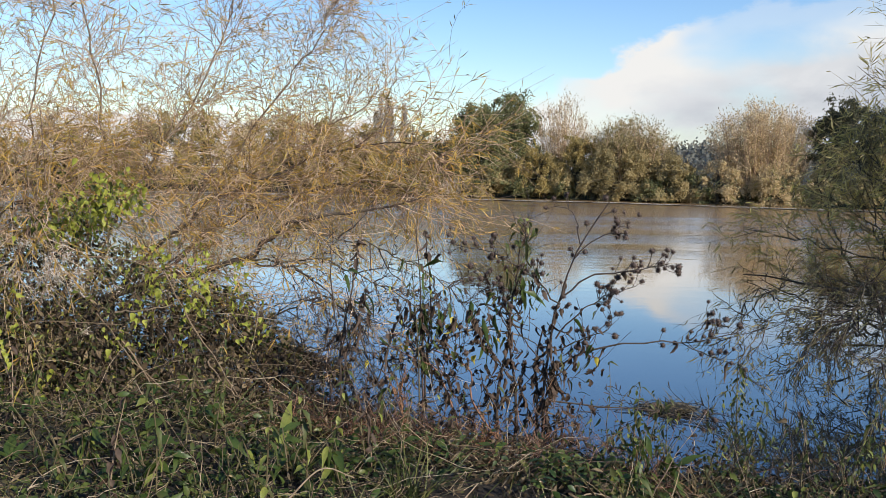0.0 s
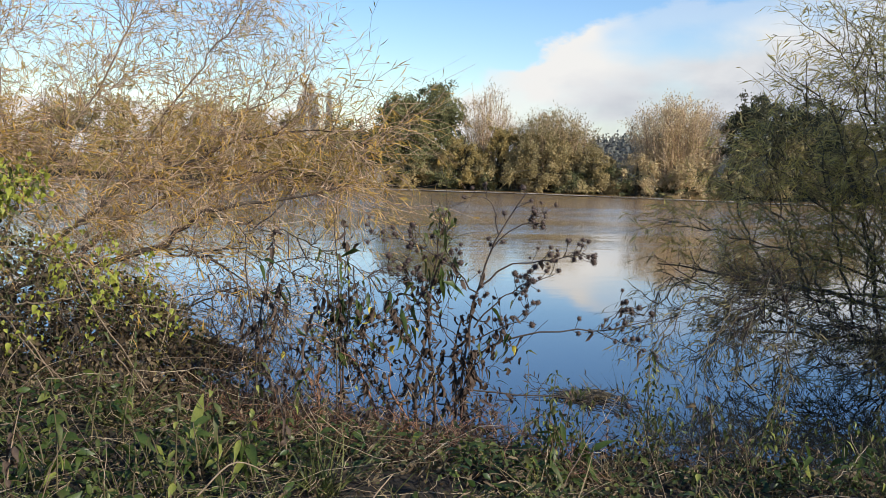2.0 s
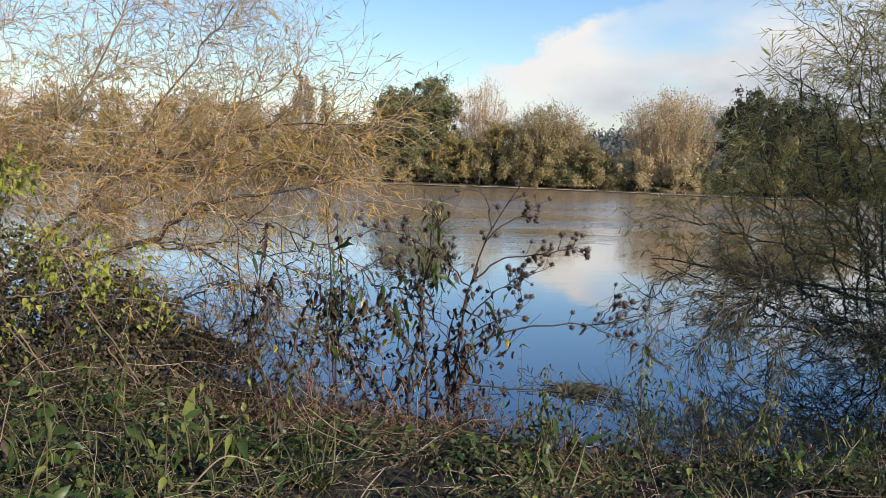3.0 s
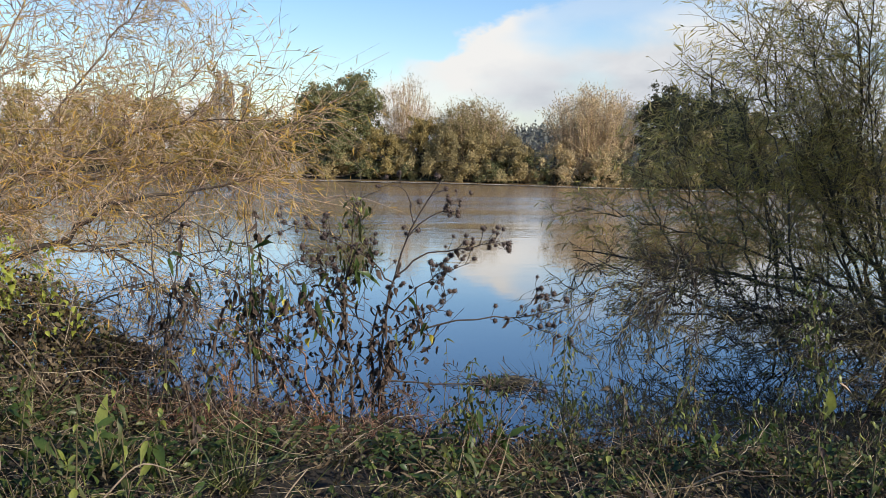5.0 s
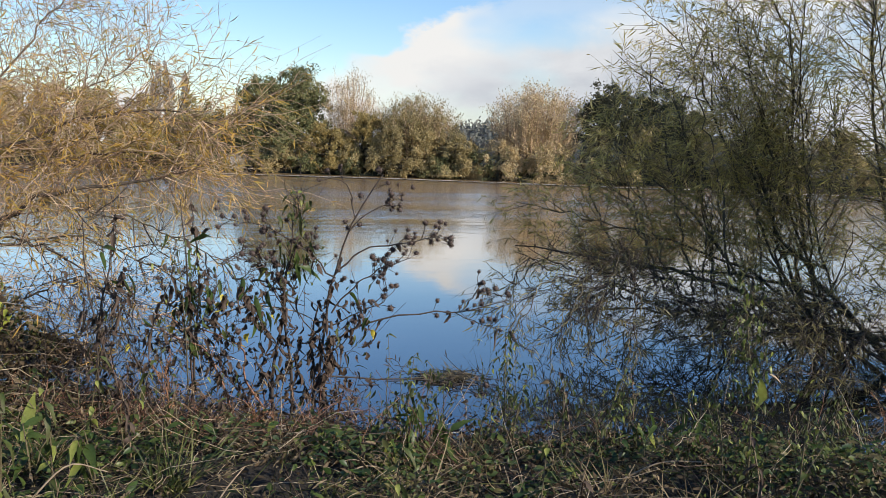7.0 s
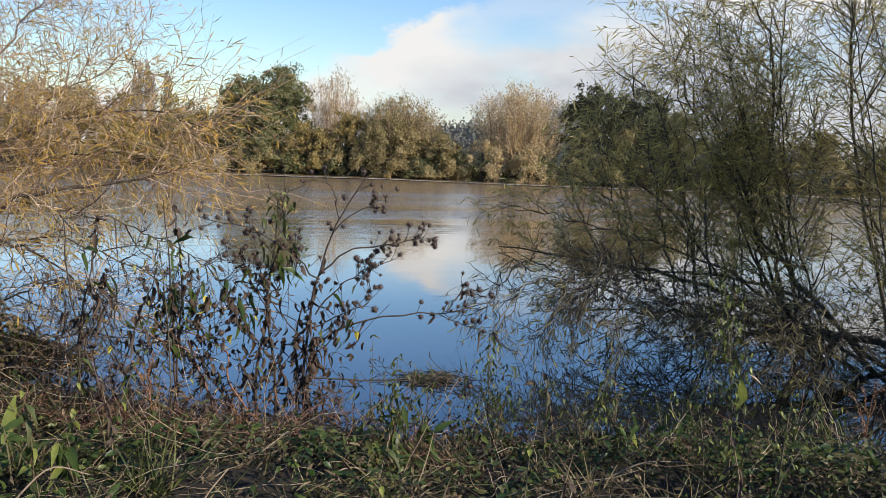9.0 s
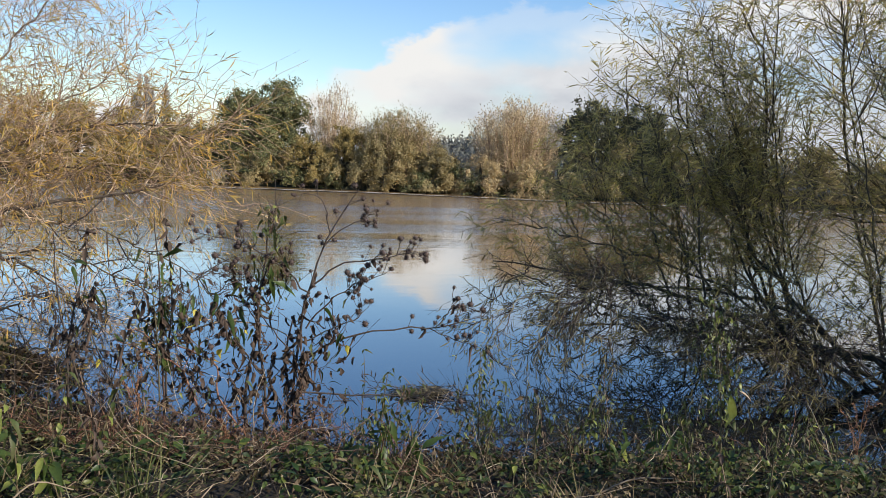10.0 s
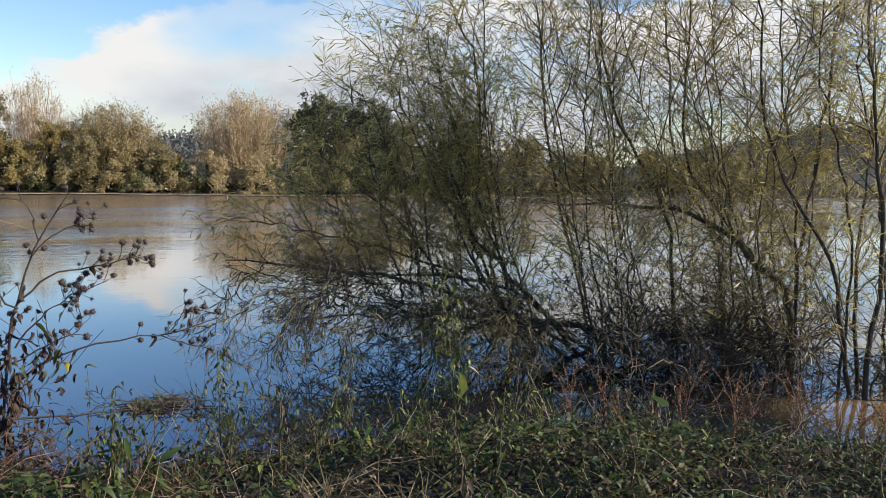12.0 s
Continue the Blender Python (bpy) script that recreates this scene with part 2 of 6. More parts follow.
PALE_LEAF = leaf_material("pale_sallow_leaves", [(0.42, 0.33, 0.18), (0.52, 0.41, 0.225), (0.60, 0.48, 0.27), (0.67, 0.55, 0.35)], 0.5, 0.8, 0.45)
YELLOW_LEAF = leaf_material("yellowing_leaves", [(0.28, 0.23, 0.095), (0.38, 0.30, 0.12), (0.47, 0.36, 0.145), (0.36, 0.305, 0.125)], 0.5, 0.8, 0.45)
CONIFER = leaf_material("dark_evergreen", [(0.05, 0.056, 0.034), (0.08, 0.085, 0.048), (0.13, 0.12, 0.06)], 0.3, 0.8, 0.6)
# distance haze is mixed into the poplars' leaf colour, hence the pale grey
POPLAR_LEAF = leaf_material("hazy_poplar_leaves", [(0.34, 0.32, 0.29), (0.42, 0.39, 0.34), (0.50, 0.45, 0.38)], 0.4, 0.8, 0.3)
# greyed and lightened leaf colours carry the haze of distance
WOOD_FAR = leaf_material("hazed_distant_wood", [(0.12, 0.125, 0.115), (0.15, 0.155, 0.135), (0.20, 0.19, 0.155)], 0.2, 0.8, 0.05)
RAFT_REED = stalk_material("sodden_reeds", [(0.028, 0.024, 0.014), (0.075, 0.062, 0.032), (0.17, 0.135, 0.07)])
FLUFF = stalk_material("seed_fluff", [(0.24, 0.19, 0.14), (0.40, 0.34, 0.27), (0.58, 0.51, 0.43)], 0.9)
PALE_BUFF = stalk_material("pale_buff", [(0.45, 0.42, 0.36), (0.6, 0.57, 0.5)])

# ---- mesh building ----
rng = np.random.default_rng(7)


def unit(v):
    return v / np.maximum(np.linalg.norm(v, axis=-1, keepdims=True), 1e-9)


class Geo:
    """Quads gathered from many strips and tubes, made into one mesh."""

    def __init__(self):
        self.v, self.f, self.count = [], [], 0

    def add(self, v, f):
        v = np.asarray(v, float).reshape(-1, 3)
        self.v.append(v)
        self.f.append(np.asarray(f, np.int64).reshape(-1, 4) + self.count)
        self.count += len(v)

    def tubes(self, pts, radii, sides=3):
        """pts (n, k, 3), radii (n, k)."""
        n, k, _ = pts.shape
        t = unit(np.gradient(pts, axis=1))
        ref = np.where(np.abs(t[:, :1, 2:]) > 0.8, np.array([[[1.0, 0, 0]]]), np.array([[[0, 0, 1.0]]]))
        a = unit(np.cross(t, np.broadcast_to(ref, t.shape)))
        b = np.cross(t, a)
        ang = np.arange(sides) * 2 * np.pi / sides
        ring = a[:, :, None] * np.cos(ang)[:, None] + b[:, :, None] * np.sin(ang)[:, None]
        v = pts[:, :, None] + ring * radii[:, :, None, None]
        i = np.arange(n)[:, None, None] * k * sides + np.arange(k - 1)[:, None] * sides
        s = np.arange(sides)
        s2 = (s + 1) % sides
        f = np.stack([i + s, i + s2, i + sides + s2, i + sides + s], -1)
        self.add(v, f)

    def tube(self, pts, r0, r1, sides=6):
        pts = np.asarray(pts, float)
        s = np.linspace(0, 1, len(pts))
        self.tubes(pts[None], (r0 + (r1 - r0) * s)[None], sides)

    def ribbons(self, p, d, up, length, width, widths, droop=0.0, fold=0.0):
        """Blades: p, d, up (n, 3), length and width (n,); widths along the blade; droop bends it from up, fold lifts its rims."""
        n, k = len(p), len(widths)
        d = unit(d)
        side = unit(np.cross(d, up))
        nor = np.cross(side, d)
        s = np.linspace(0, 1, k)
        L = np.broadcast_to(length, (n,))[:, None, None]
        W = np.broadcast_to(width, (n,))[:, None, None]
        dr = np.broadcast_to(droop, (n,))[:, None, None]
        mid = p[:, None] + d[:, None] * L * s[None, :, None] - nor[:, None] * L * dr * (s ** 2)[None, :, None]
        half = side[:, None] * W * 0.5 * np.asarray(widths)[None, :, None]
        if fold:
            lift = nor[:, None] * W * 0.5 * fold * np.asarray(widths)[None, :, None]
            v = np.stack([mid - half + lift, mid, mid + half + lift], 2)
            i = np.arange(n)[:, None] * k * 3 + np.arange(k - 1) * 3
            f = np.concatenate([np.stack([i + j, i + j + 1, i + j + 4, i + j + 3], -1) for j in (0, 1)], 1)
        else:
            v = np.stack([mid - half, mid + half], 2)
            i = np.arange(n)[:, None] * k * 2 + np.arange(k - 1) * 2
            f = np.stack([i, i + 1, i + 3, i + 2], -1)
        self.add(v, f)

    def mesh(self, name, origin=(0, 0, 0), smooth=False):
        v = np.concatenate(self.v) - np.asarray(origin, float)
        f = np.concatenate(self.f)
        me = bpy.data.meshes.new(name)
        me.vertices.add(len(v))
        me.vertices.foreach_set("co", v.astype(np.float32).ravel())
        me.loops.add(f.size)
        me.loops.foreach_set("vertex_index", f.astype(np.int32).ravel())
        me.polygons.add(len(f))
        me.polygons.foreach_set("loop_start", np.arange(0, f.size, 4, dtype=np.int32))
        if smooth:
            me.polygons.foreach_set("use_smooth", np.ones(len(f), bool))
        me.update(calc_edges=True)
        return me


ORIGIN = {}


def thing(name, at, label, category, group="", kind=""):
    ob = new(name)
    ob.location = at
    ob.empty_display_size = 0.1
    ORIGIN[ob.name] = tuple(at)
    return tagged(ob, label, category, group, kind)


def part(name, geo, mat, parent, label="", kind="", smooth=False):
    me = geo.mesh(name, ORIGIN[parent.name], smooth) if isinstance(geo, Geo) else geo
    if not me.materials:
        me.materials.append(mat)
    ob = new(name, me)
    ob.parent = parent
    ORIGIN[ob.name] = ORIGIN[parent.name]
    return tagged(ob, label, kind=kind)


def single(name, geo, mat, label, category, kind="", group="", smooth=False):
    me = geo.mesh(name, (0, 0, 0), smooth)
    me.materials.append(mat)
    return tagged(new(name, me), label, category, group, kind)


def spline(points, k=16):
    """A smooth line through a few points."""
    p = np.asarray(points, float)
    q = np.concatenate([2 * p[:1] - p[1:2], p, 2 * p[-1:] - p[-2:-1]])
    t = np.linspace(0, len(p) - 1 - 1e-6, k)
    i = t.astype(int)
    u = (t - i)[:, None]
    a, b, c, d = q[i], q[i + 1], q[i + 2], q[i + 3]
    return 0.5 * (2 * b + (c - a) * u + (2 * a - 5 * b + 4 * c - d) * u ** 2 + (3 * b - a - 3 * c + d) * u ** 3)


def randn(n):
    return rng.normal(size=(n, 3))


def arcs(p, d, length, bend, k, wobble=0.03):
    s = np.linspace(0, 1, k)[None, :, None]
    L = length[:, None, None]
    pts = p[:, None] + L * (d[:, None] * s + bend[:, None] * s ** 2)
    jit = rng.normal(size=pts.shape) * wobble * L * np.minimum(s * 3, 1)
    return pts + jit


def along(lines, per, lo=0.15, hi=1.0):
    """Points and tangents at random places along lines (n, k, 3), per of them on each."""
    n, k, _ = lines.shape
    who = np.repeat(np.arange(n), per)
    t = (lo + (hi - lo) * rng.random(len(who))) * (k - 1.001)
    i = np.minimum(t.astype(int), k - 2)
    u = (t - i)[:, None]
    a, b = lines[who, i], lines[who, i + 1]
    return a + (b - a) * u, unit(b - a), t / (k - 1)


def sprout(tangent, spread, up=0.0, sway=(0, 0, 0)):
    side = unit(np.cross(tangent, randn(len(tangent))))
    return unit(tangent * math.cos(radians(spread)) + side * math.sin(radians(spread)) + np.array([0, 0, up]) + np.asarray(sway))


def leafy(geo, lines, per, length, width, lo=0.1, spread=45, droop=0.25, hang=0.0):
    p, t, _ = along(lines, per, lo, 1.0)
    d = sprout(t, spread, -hang)
    n = len(p)
    geo.ribbons(p, d, unit(randn(n) + np.array([0.25, -0.2, 0.35])), length * (0.6 + 0.7 * rng.random(n)),
                width * (0.7 + 0.6 * rng.random(n)), (0.2, 1.0, 0.08), droop * rng.random(n))


# ---- ground and river ----
NEAR = np.array([(-900, 300), (-60, 24), (-12, 9.0), (-5, 7.2), (-2.85, 5.9), (-1.4, 5.0), (-0.4, 4.55), (0.7, 4.18), (1.2, 4.15),
                 (2.2, 3.95), (3.2, 3.65), (3.8, 3.1), (4.2, 2.3), (6, 0.3), (10, -4), (60, -50), (900, -700)], float)
FAR = np.array([(-900, 420), (-60, 66), (-24, 55.5), (-5, 53.5), (1, 52.0), (13, 48.6), (30, 41), (51, 34), (100, 12), (900, -300)], float)


def ground_height(x, y):
    s = np.interp(x, NEAR[:, 0], NEAR[:, 1]) - y
    near = np.where(s > 0, 0.26 * (1 - np.exp(-np.maximum(s, 0) / 0.9)) + 0.02 * np.maximum(s, 0) ** 0.5, np.maximum(-1.4, 0.28 * s))
    q = y - np.interp(x, FAR[:, 0], FAR[:, 1])
    far = np.where(q > 0, 1.1 * (1 - np.exp(-np.maximum(q, 0) / 2.0)), np.maximum(-1.4, 0.5 * q))
    hills = (12.5 * np.exp(-((x - 84) / 46) ** 2 - ((y - 415) / 70) ** 2) + 9.0 * np.exp(-((x - 190) / 90) ** 2 - ((y - 400) / 70) ** 2)
             + 22.0 * np.exp(-((x - 350) / 75) ** 2 - ((y - 225) / 70) ** 2))
    z = np.maximum(near, far) + np.where(q > 5, hills, 0)
    dry = np.clip(np.maximum(s, q) / 0.6, 0, 1)
    near_by = np.clip(1 - np.hypot(x, y) / 30, 0, 1)
    bumps = np.sin(x * 7.1 + 1.3 * np.sin(y * 3.3)) * np.sin(y * 6.3 + 2) + np.sin(x * 2.3 + 1.9 * np.sin(y * 1.1)) * np.sin(y * 1.7 + 1.2 * np.sin(x * 0.9))
    return z + dry * near_by * 0.04 * bumps * np.exp(-(np.maximum(s, 0) / 2.6) ** 2)


gx = np.unique(np.concatenate([np.arange(-9, 9.01, 0.16), np.arange(-60, 60.1, 4.0), np.arange(-500, 501, 20.0), np.array([-2500, -1500, -900, 900, 1500, 2500.0])]))
gy = np.unique(np.concatenate([np.arange(-5, 8.5, 0.16), np.arange(-40, 70.1, 1.5), np.arange(-100, 600, 15.0), np.array([-2500, -1200, -500, 700, 1000, 1600, 2500.0])]))
X, Y = np.meshgrid(gx, gy)
verts = np.stack([X, Y, ground_height(X, Y)], -1)
ny, nx = X.shape
idx = np.arange(ny * nx).reshape(ny, nx)
g = Geo()
g.add(verts, np.stack([idx[:-1, :-1], idx[:-1, 1:], idx[1:, 1:], idx[1:, :-1]], -1))
single("ground", g, SOIL, "damp brown river bank soil with leaf litter", "ground", "structure", smooth=True)

g = Geo()
g.add([(-2400, -2400, 0), (2400, -2400, 0), (2400, 2400, 0), (-2400, 2400, 0)], [(0, 1, 2, 3)])
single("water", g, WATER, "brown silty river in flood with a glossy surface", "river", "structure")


# ---- willows ----
def willow(name, stems, label, bark, twig_mat, leaf_mat, branches, twigs, leaves, up, sway, leaf_len, leaf_wid, twig_len, droop_twig,
           side_len=(0.35, 1.1), lo=0.25, spread=50, curl=0.18, fine=1.0, hang=0.15, twig_r=1.0):
    """A many-stemmed willow: stems are (points, butt radius); branches a metre, twigs a branch, leaves a twig."""
    tree = thing(name, stems[0][0][0], label, "willow")
    wood, fol = Geo(), Geo()
    stem_lines = []
    for pts, r in stems:
        line = spline(pts, 22)
        line[1:] += rng.normal(size=(21, 3)) * 0.014
        s = Geo()
        s.tube(line, r, max(0.003, r * 0.16), 8)
        part("trunk" if r > 0.035 else "stem", s, bark, tree, smooth=True)
        stem_lines.append(line)
    stem_lines = np.array(stem_lines)
    per = np.array([max(3, int(branches * np.linalg.norm(np.diff(l, axis=0), axis=1).sum())) for l in stem_lines])
    p, t, s = along(stem_lines, per, lo, 1.0)
    n = len(p)
    L = side_len[0] + (side_len[1] - side_len[0]) * rng.random(n) * (1.3 - 0.85 * s)
    d = sprout(t, spread, up, sway)
    br = arcs(p, d, L, randn(n) * curl + np.array([0, 0, up * 0.4]), 7, 0.014)
    wood.tubes(br, np.linspace(1, 0.25, 7)[None] * fine * (0.0035 + 0.004 * rng.random(n))[:, None], 3)
    p, t, s = along(br, twigs, 0.12, 1.0)
    n = len(p)
    d = sprout(t, spread * 0.9, up * 0.5, np.asarray(sway) * 0.6)
    L = twig_len * (0.35 + 1.1 * rng.random(n))
    tw = arcs(p, d, L, randn(n) * curl * 1.2 - np.array([0, 0, droop_twig]), 5, 0.012)
    for lines in (br, tw):
        lines[:, :, 2] = np.maximum(lines[:, :, 2], 0.01)
    wood.tubes(tw, np.linspace(1, 0.35, 5)[None] * twig_r * (0.0014 + 0.0011 * rng.random(n))[:, None], 3)
    # leaves crowd on some shoots and are lost on others
    keep = rng.permutation(len(tw))
    half = len(tw) // 2
    leafy(fol, tw[keep[:half]], leaves, leaf_len, leaf_wid, 0.25, 36, 0.35, hang)
    leafy(fol, tw[keep[half:]], max(1, leaves // 3), leaf_len * 0.85, leaf_wid, 0.45, 36, 0.35, hang)
    leafy(fol, br, max(1, leaves // 2), leaf_len, leaf_wid, 0.5, 42, 0.35, hang)
    part("twig_tangle", wood, twig_mat, tree, kind="stuff")
    part("foliage", fol, leaf_mat, tree, kind="stuff")
    return tree


leaning = [
    ([(5.05, 4.8, -0.3), (4.61, 5.23, 0.22), (4.03, 5.81, 0.32), (3.39, 6.31, 0.59), (2.58, 6.68, 0.72), (1.86, 6.91, 0.80)], 0.032),
    ([(4.78, 5.34, -0.3), (4.07, 5.9, 0.7), (3.82, 6.06, 0.99), (3.68, 6.17, 1.44), (3.50, 6.30, 1.85), (3.35, 6.40, 2.15)], 0.021),
    ([(5.42, 4.04, -0.3), (5.42, 4.04, 0.5), (5.29, 4.22, 0.88), (5.06, 4.65, 1.21), (4.92, 5.08, 1.3), (4.42, 5.9, 1.32)], 0.040),
    ([(4.5, 5.5, -0.3), (4.14, 5.97, 0.28), (3.7, 6.26, 1.2), (3.1, 6.6, 1.6), (2.5, 6.85, 1.75)], 0.014),
    ([(4.4, 5.6, -0.3), (3.9, 6.0, 0.5), (3.2, 6.5, 0.85), (2.5, 6.9, 1.05), (1.95, 7.1, 1.15)], 0.015),
]
upright = [
    ([(4.94, 4.77, -0.3), (4.9, 4.82, 1.15), (4.56, 5.13, 2.06), (4.44, 5.24, 2.96), (4.4, 5.3, 3.5)], 0.017),
    ([(5.55, 4.21, -0.3), (5.42, 4.37, 0.81), (5.04, 4.81, 1.7), (5.03, 4.82, 2.7), (5.0, 4.9, 3.6)], 0.019),
    ([(5.69, 4.84, -0.3), (5.6, 4.94, 0.89), (5.32, 5.24, 1.86), (5.25, 5.31, 3.06), (5.2, 5.4, 3.7)], 0.017),
    ([(5.65, 4.24, -0.3), (5.71, 4.16, 1.18), (5.76, 4.1, 2.06), (5.77, 4.07, 2.91), (5.8, 4.0, 3.5)], 0.017),
]
upright += [
    ([(4.84, 5.56, -0.3), (4.49, 5.84, 1.6), (4.39, 5.92, 2.58), (4.38, 5.92, 3.07), (4.3, 5.95, 3.6)], 0.015),
    ([(4.3, 5.8, -0.3), (3.75, 6.26, 1.33), (3.45, 6.4, 2.1), (3.25, 6.5, 2.75)], 0.014),
    ([(4.3, 6.0, -0.3), (4.0, 6.19, 1.59), (3.9, 6.25, 2.58), (3.72, 6.36, 3.06), (3.7, 6.4, 3.5)], 0.014),
]
for k in range(20):
    a = rng.random()
    foot = np.array([4.4 + 1.3 * a + 0.2 * rng.normal(), 5.75 - 1.5 * a + 0.25 * rng.normal(), -0.3])
    head = foot + np.array([-0.25 - 0.7 * (1 - a) * rng.random() + 0.25 * rng.normal(), 0.2 * rng.normal() + 0.2, 2.9 + 0.8 * rng.random()])
    mid = (foot + head) / 2 + randn(1)[0] * np.array([0.16, 0.16, 0.05])
    upright.append(([tuple(foot), tuple(mid), tuple(head)], 0.005 + 0.006 * rng.random()))
for k in range(17):
    x = 2.2 + 2.1 * rng.random()
    y = 6.9 - 0.42 * (x - 2.0) + 0.18 * rng.normal()
    tip = min(1.10 + 1.5 * (x - 2.0), 2.6) * (0.65 + 0.4 * rng.random())
    foot = np.array([x + 0.35 + 0.2 * rng.random(), y - 0.1, 0.45 + 0.15 * rng.random()])
    head = np.array([x, y, tip])
    leaning.append(([tuple(foot), tuple((foot + head) / 2 + np.array([0.10, 0, -0.05]) + randn(1)[0] * 0.05), tuple(head)], 0.007 + 0.005 * rng.random()))
leaning += [
    ([(4.3, 5.8, -0.3), (3.6, 6.1, 1.2), (3.2, 6.25, 2.1), (2.98, 6.3, 2.55)], 0.012),
    ([(4.4, 5.7, -0.3), (3.8, 6.0, 1.3), (3.5, 6.2, 2.4), (3.32, 6.3, 2.9)], 0.012),
    ([(4.2, 5.9, -0.3), (3.3, 6.3, 1.0), (2.85, 6.5, 1.5), (2.62, 6.5, 1.80)], 0.011)]
for k in range(6):
    foot = np.array([4.05 + 0.25 * rng.normal(), 6.1 + 0.15 * rng.normal(), 1.1 + 0.2 * rng.random()])
    head = foot + np.array([-0.1 + 0.2 * rng.normal(), 0.1 * rng.normal(), 1.0 + 0.35 * rng.random()])
    leaning.append(([tuple(foot), tuple((foot + head) / 2 + randn(1)[0] * 0.05), tuple(head)], 0.007))
willow("willow_tree", leaning, "olive-leaved willow leaning out low over the flood water", WILLOW_BARK, OLIVE_TWIG, OLIVE_LEAF,
       8, 7, 6, 0.22, (-0.08, 0.03, 0), 0.092, 0.0085, 0.28, 0.10, (0.25, 0.75), 0.12, 52, hang=0.35)
willow("willow_tree", upright, "many-stemmed willow with thinning olive leaves standing in flood water", WILLOW_BARK, OLIVE_TWIG, OLIVE_LEAF,
       11, 7, 4, 0.24, (-0.06, 0.05, 0), 0.078, 0.0085, 0.28, 0.10, (0.3, 1.0), 0.08, 54, hang=0.3)
trailing = [
    ([(4.6, 5.2, -0.2), (3.9, 5.6, 0.30), (3.0, 6.1, 0.36), (2.2, 6.5, 0.30)], 0.022),
    ([(4.6, 5.1, -0.2), (4.0, 5.3, 0.30), (3.3, 5.6, 0.28), (2.6, 6.0, 0.14)], 0.018),
    ([(4.7, 5.0, -0.2), (4.2, 5.1, 0.35), (3.7, 5.2, 0.32), (3.1, 5.4, 0.12)], 0.018),
    ([(4.8, 4.9, -0.2), (4.4, 4.7, 0.35), (4.0, 4.7, 0.35), (3.6, 4.7, 0.15)], 0.016),
    ([(4.9, 5.4, -0.2), (4.2, 6.0, 0.5), (3.4, 6.6, 0.62), (2.6, 7.0, 0.55)], 0.022),
    ([(5.2, 4.8, -0.2), (4.9, 4.7, 0.4), (4.5, 4.6, 0.5), (4.2, 4.5, 0.3)], 0.016),
]
for k in range(26):
    fx = rng.uniform(3.3, 6.4)
    foot = np.array([fx, 9.2 - 0.93 * fx + 0.40 * rng.normal(), -0.2])
    out = np.array([0.7 * rng.normal() - 0.2, 0.4 * rng.normal() - 0.05, 0.0])
    trailing.append(([tuple(foot), tuple(foot + out * 0.4 + (0, 0, 0.5)), tuple(foot + out + (0, 0, 0.15 + 0.8 * rng.random()))], 0.006 + 0.005 * rng.random()))
willow("willow_brushwood", trailing, "dark-twigged willow brushwood trailing into the flood water, leaves coloured as in shade", WILLOW_BARK, DARK_STALK, SHADE_LEAF,
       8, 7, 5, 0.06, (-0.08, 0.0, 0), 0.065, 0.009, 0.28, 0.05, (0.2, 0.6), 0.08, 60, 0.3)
# shoots that leave the leaning limb and droop to the water
fringe = []
for k in range(26):
    q = rng.random()
    butt = np.array([4.3 - 2.3 * q, 5.55 + 1.2 * q, 0.24 + 0.36 * q + 0.12 * rng.random()]) + randn(1)[0] * 0.08
    away = np.array([-0.45 - 0.45 * rng.random(), -1.35 * rng.random() + 0.05, 0.0])
    drop = 0.05 + 0.40 * rng.random()
    fringe.append(([tuple(butt), tuple(butt + away * 0.5 + (0, 0, 0.10)), tuple(butt + away + (0, 0, 0.08 - butt[2] + drop * butt[2] * 1.6))], 0.006 + 0.003 * rng.random()))
willow("willow_brushwood", fringe, "leafy low willow shoots trailing out over the water", WILLOW_BARK, DARK_STALK, FRINGE_LEAF,
       8, 7, 5, 0.02, (-0.10, 0.0, -0.04), 0.078, 0.0082, 0.22, 0.10, (0.12, 0.40), 0.12, 52, 0.25, hang=0.4)
willow("willow_tree", [
    ([(5.51, 3.56, -0.3), (5.43, 3.69, 0.81), (5.13, 4.1, 1.82), (5.07, 4.17, 2.84), (5.0, 4.2, 3.4)], 0.018),
    ([(5.45, 3.48, -0.3), (5.49, 3.41, 1.04), (5.43, 3.5, 2.01), (5.4, 3.56, 2.78), (5.4, 3.6, 3.4)], 0.021),
    ([(5.6, 3.3, -0.3), (5.8, 3.2, 1.0), (5.9, 3.0, 2.0), (6.0, 2.9, 3.4)], 0.020),
    ([(5.6, 3.6, -0.3), (6.0, 3.9, 1.0), (6.2, 4.0, 2.0), (6.3, 4.1, 3.5)], 0.018)] + [
    ([(5.3 + 0.25 * k, 3.9 - 0.22 * k, -0.3), (5.35 + 0.22 * k + 0.1 * (k % 2), 4.0 - 0.2 * k, 1.3), (5.2 + 0.24 * k, 4.1 - 0.15 * k, 2.4), (5.1 + 0.28 * k, 4.0 - 0.2 * k, 3.4)], 0.012) for k in range(5)],
       "slender upright willow with thinning olive leaves in flood water", DARK_BARK, OLIVE_TWIG, OLIVE_LEAF,
       10, 8, 4, 0.24, (-0.03, 0, 0), 0.08, 0.0085, 0.32, 0.08, (0.3, 0.95), 0.1, 54)

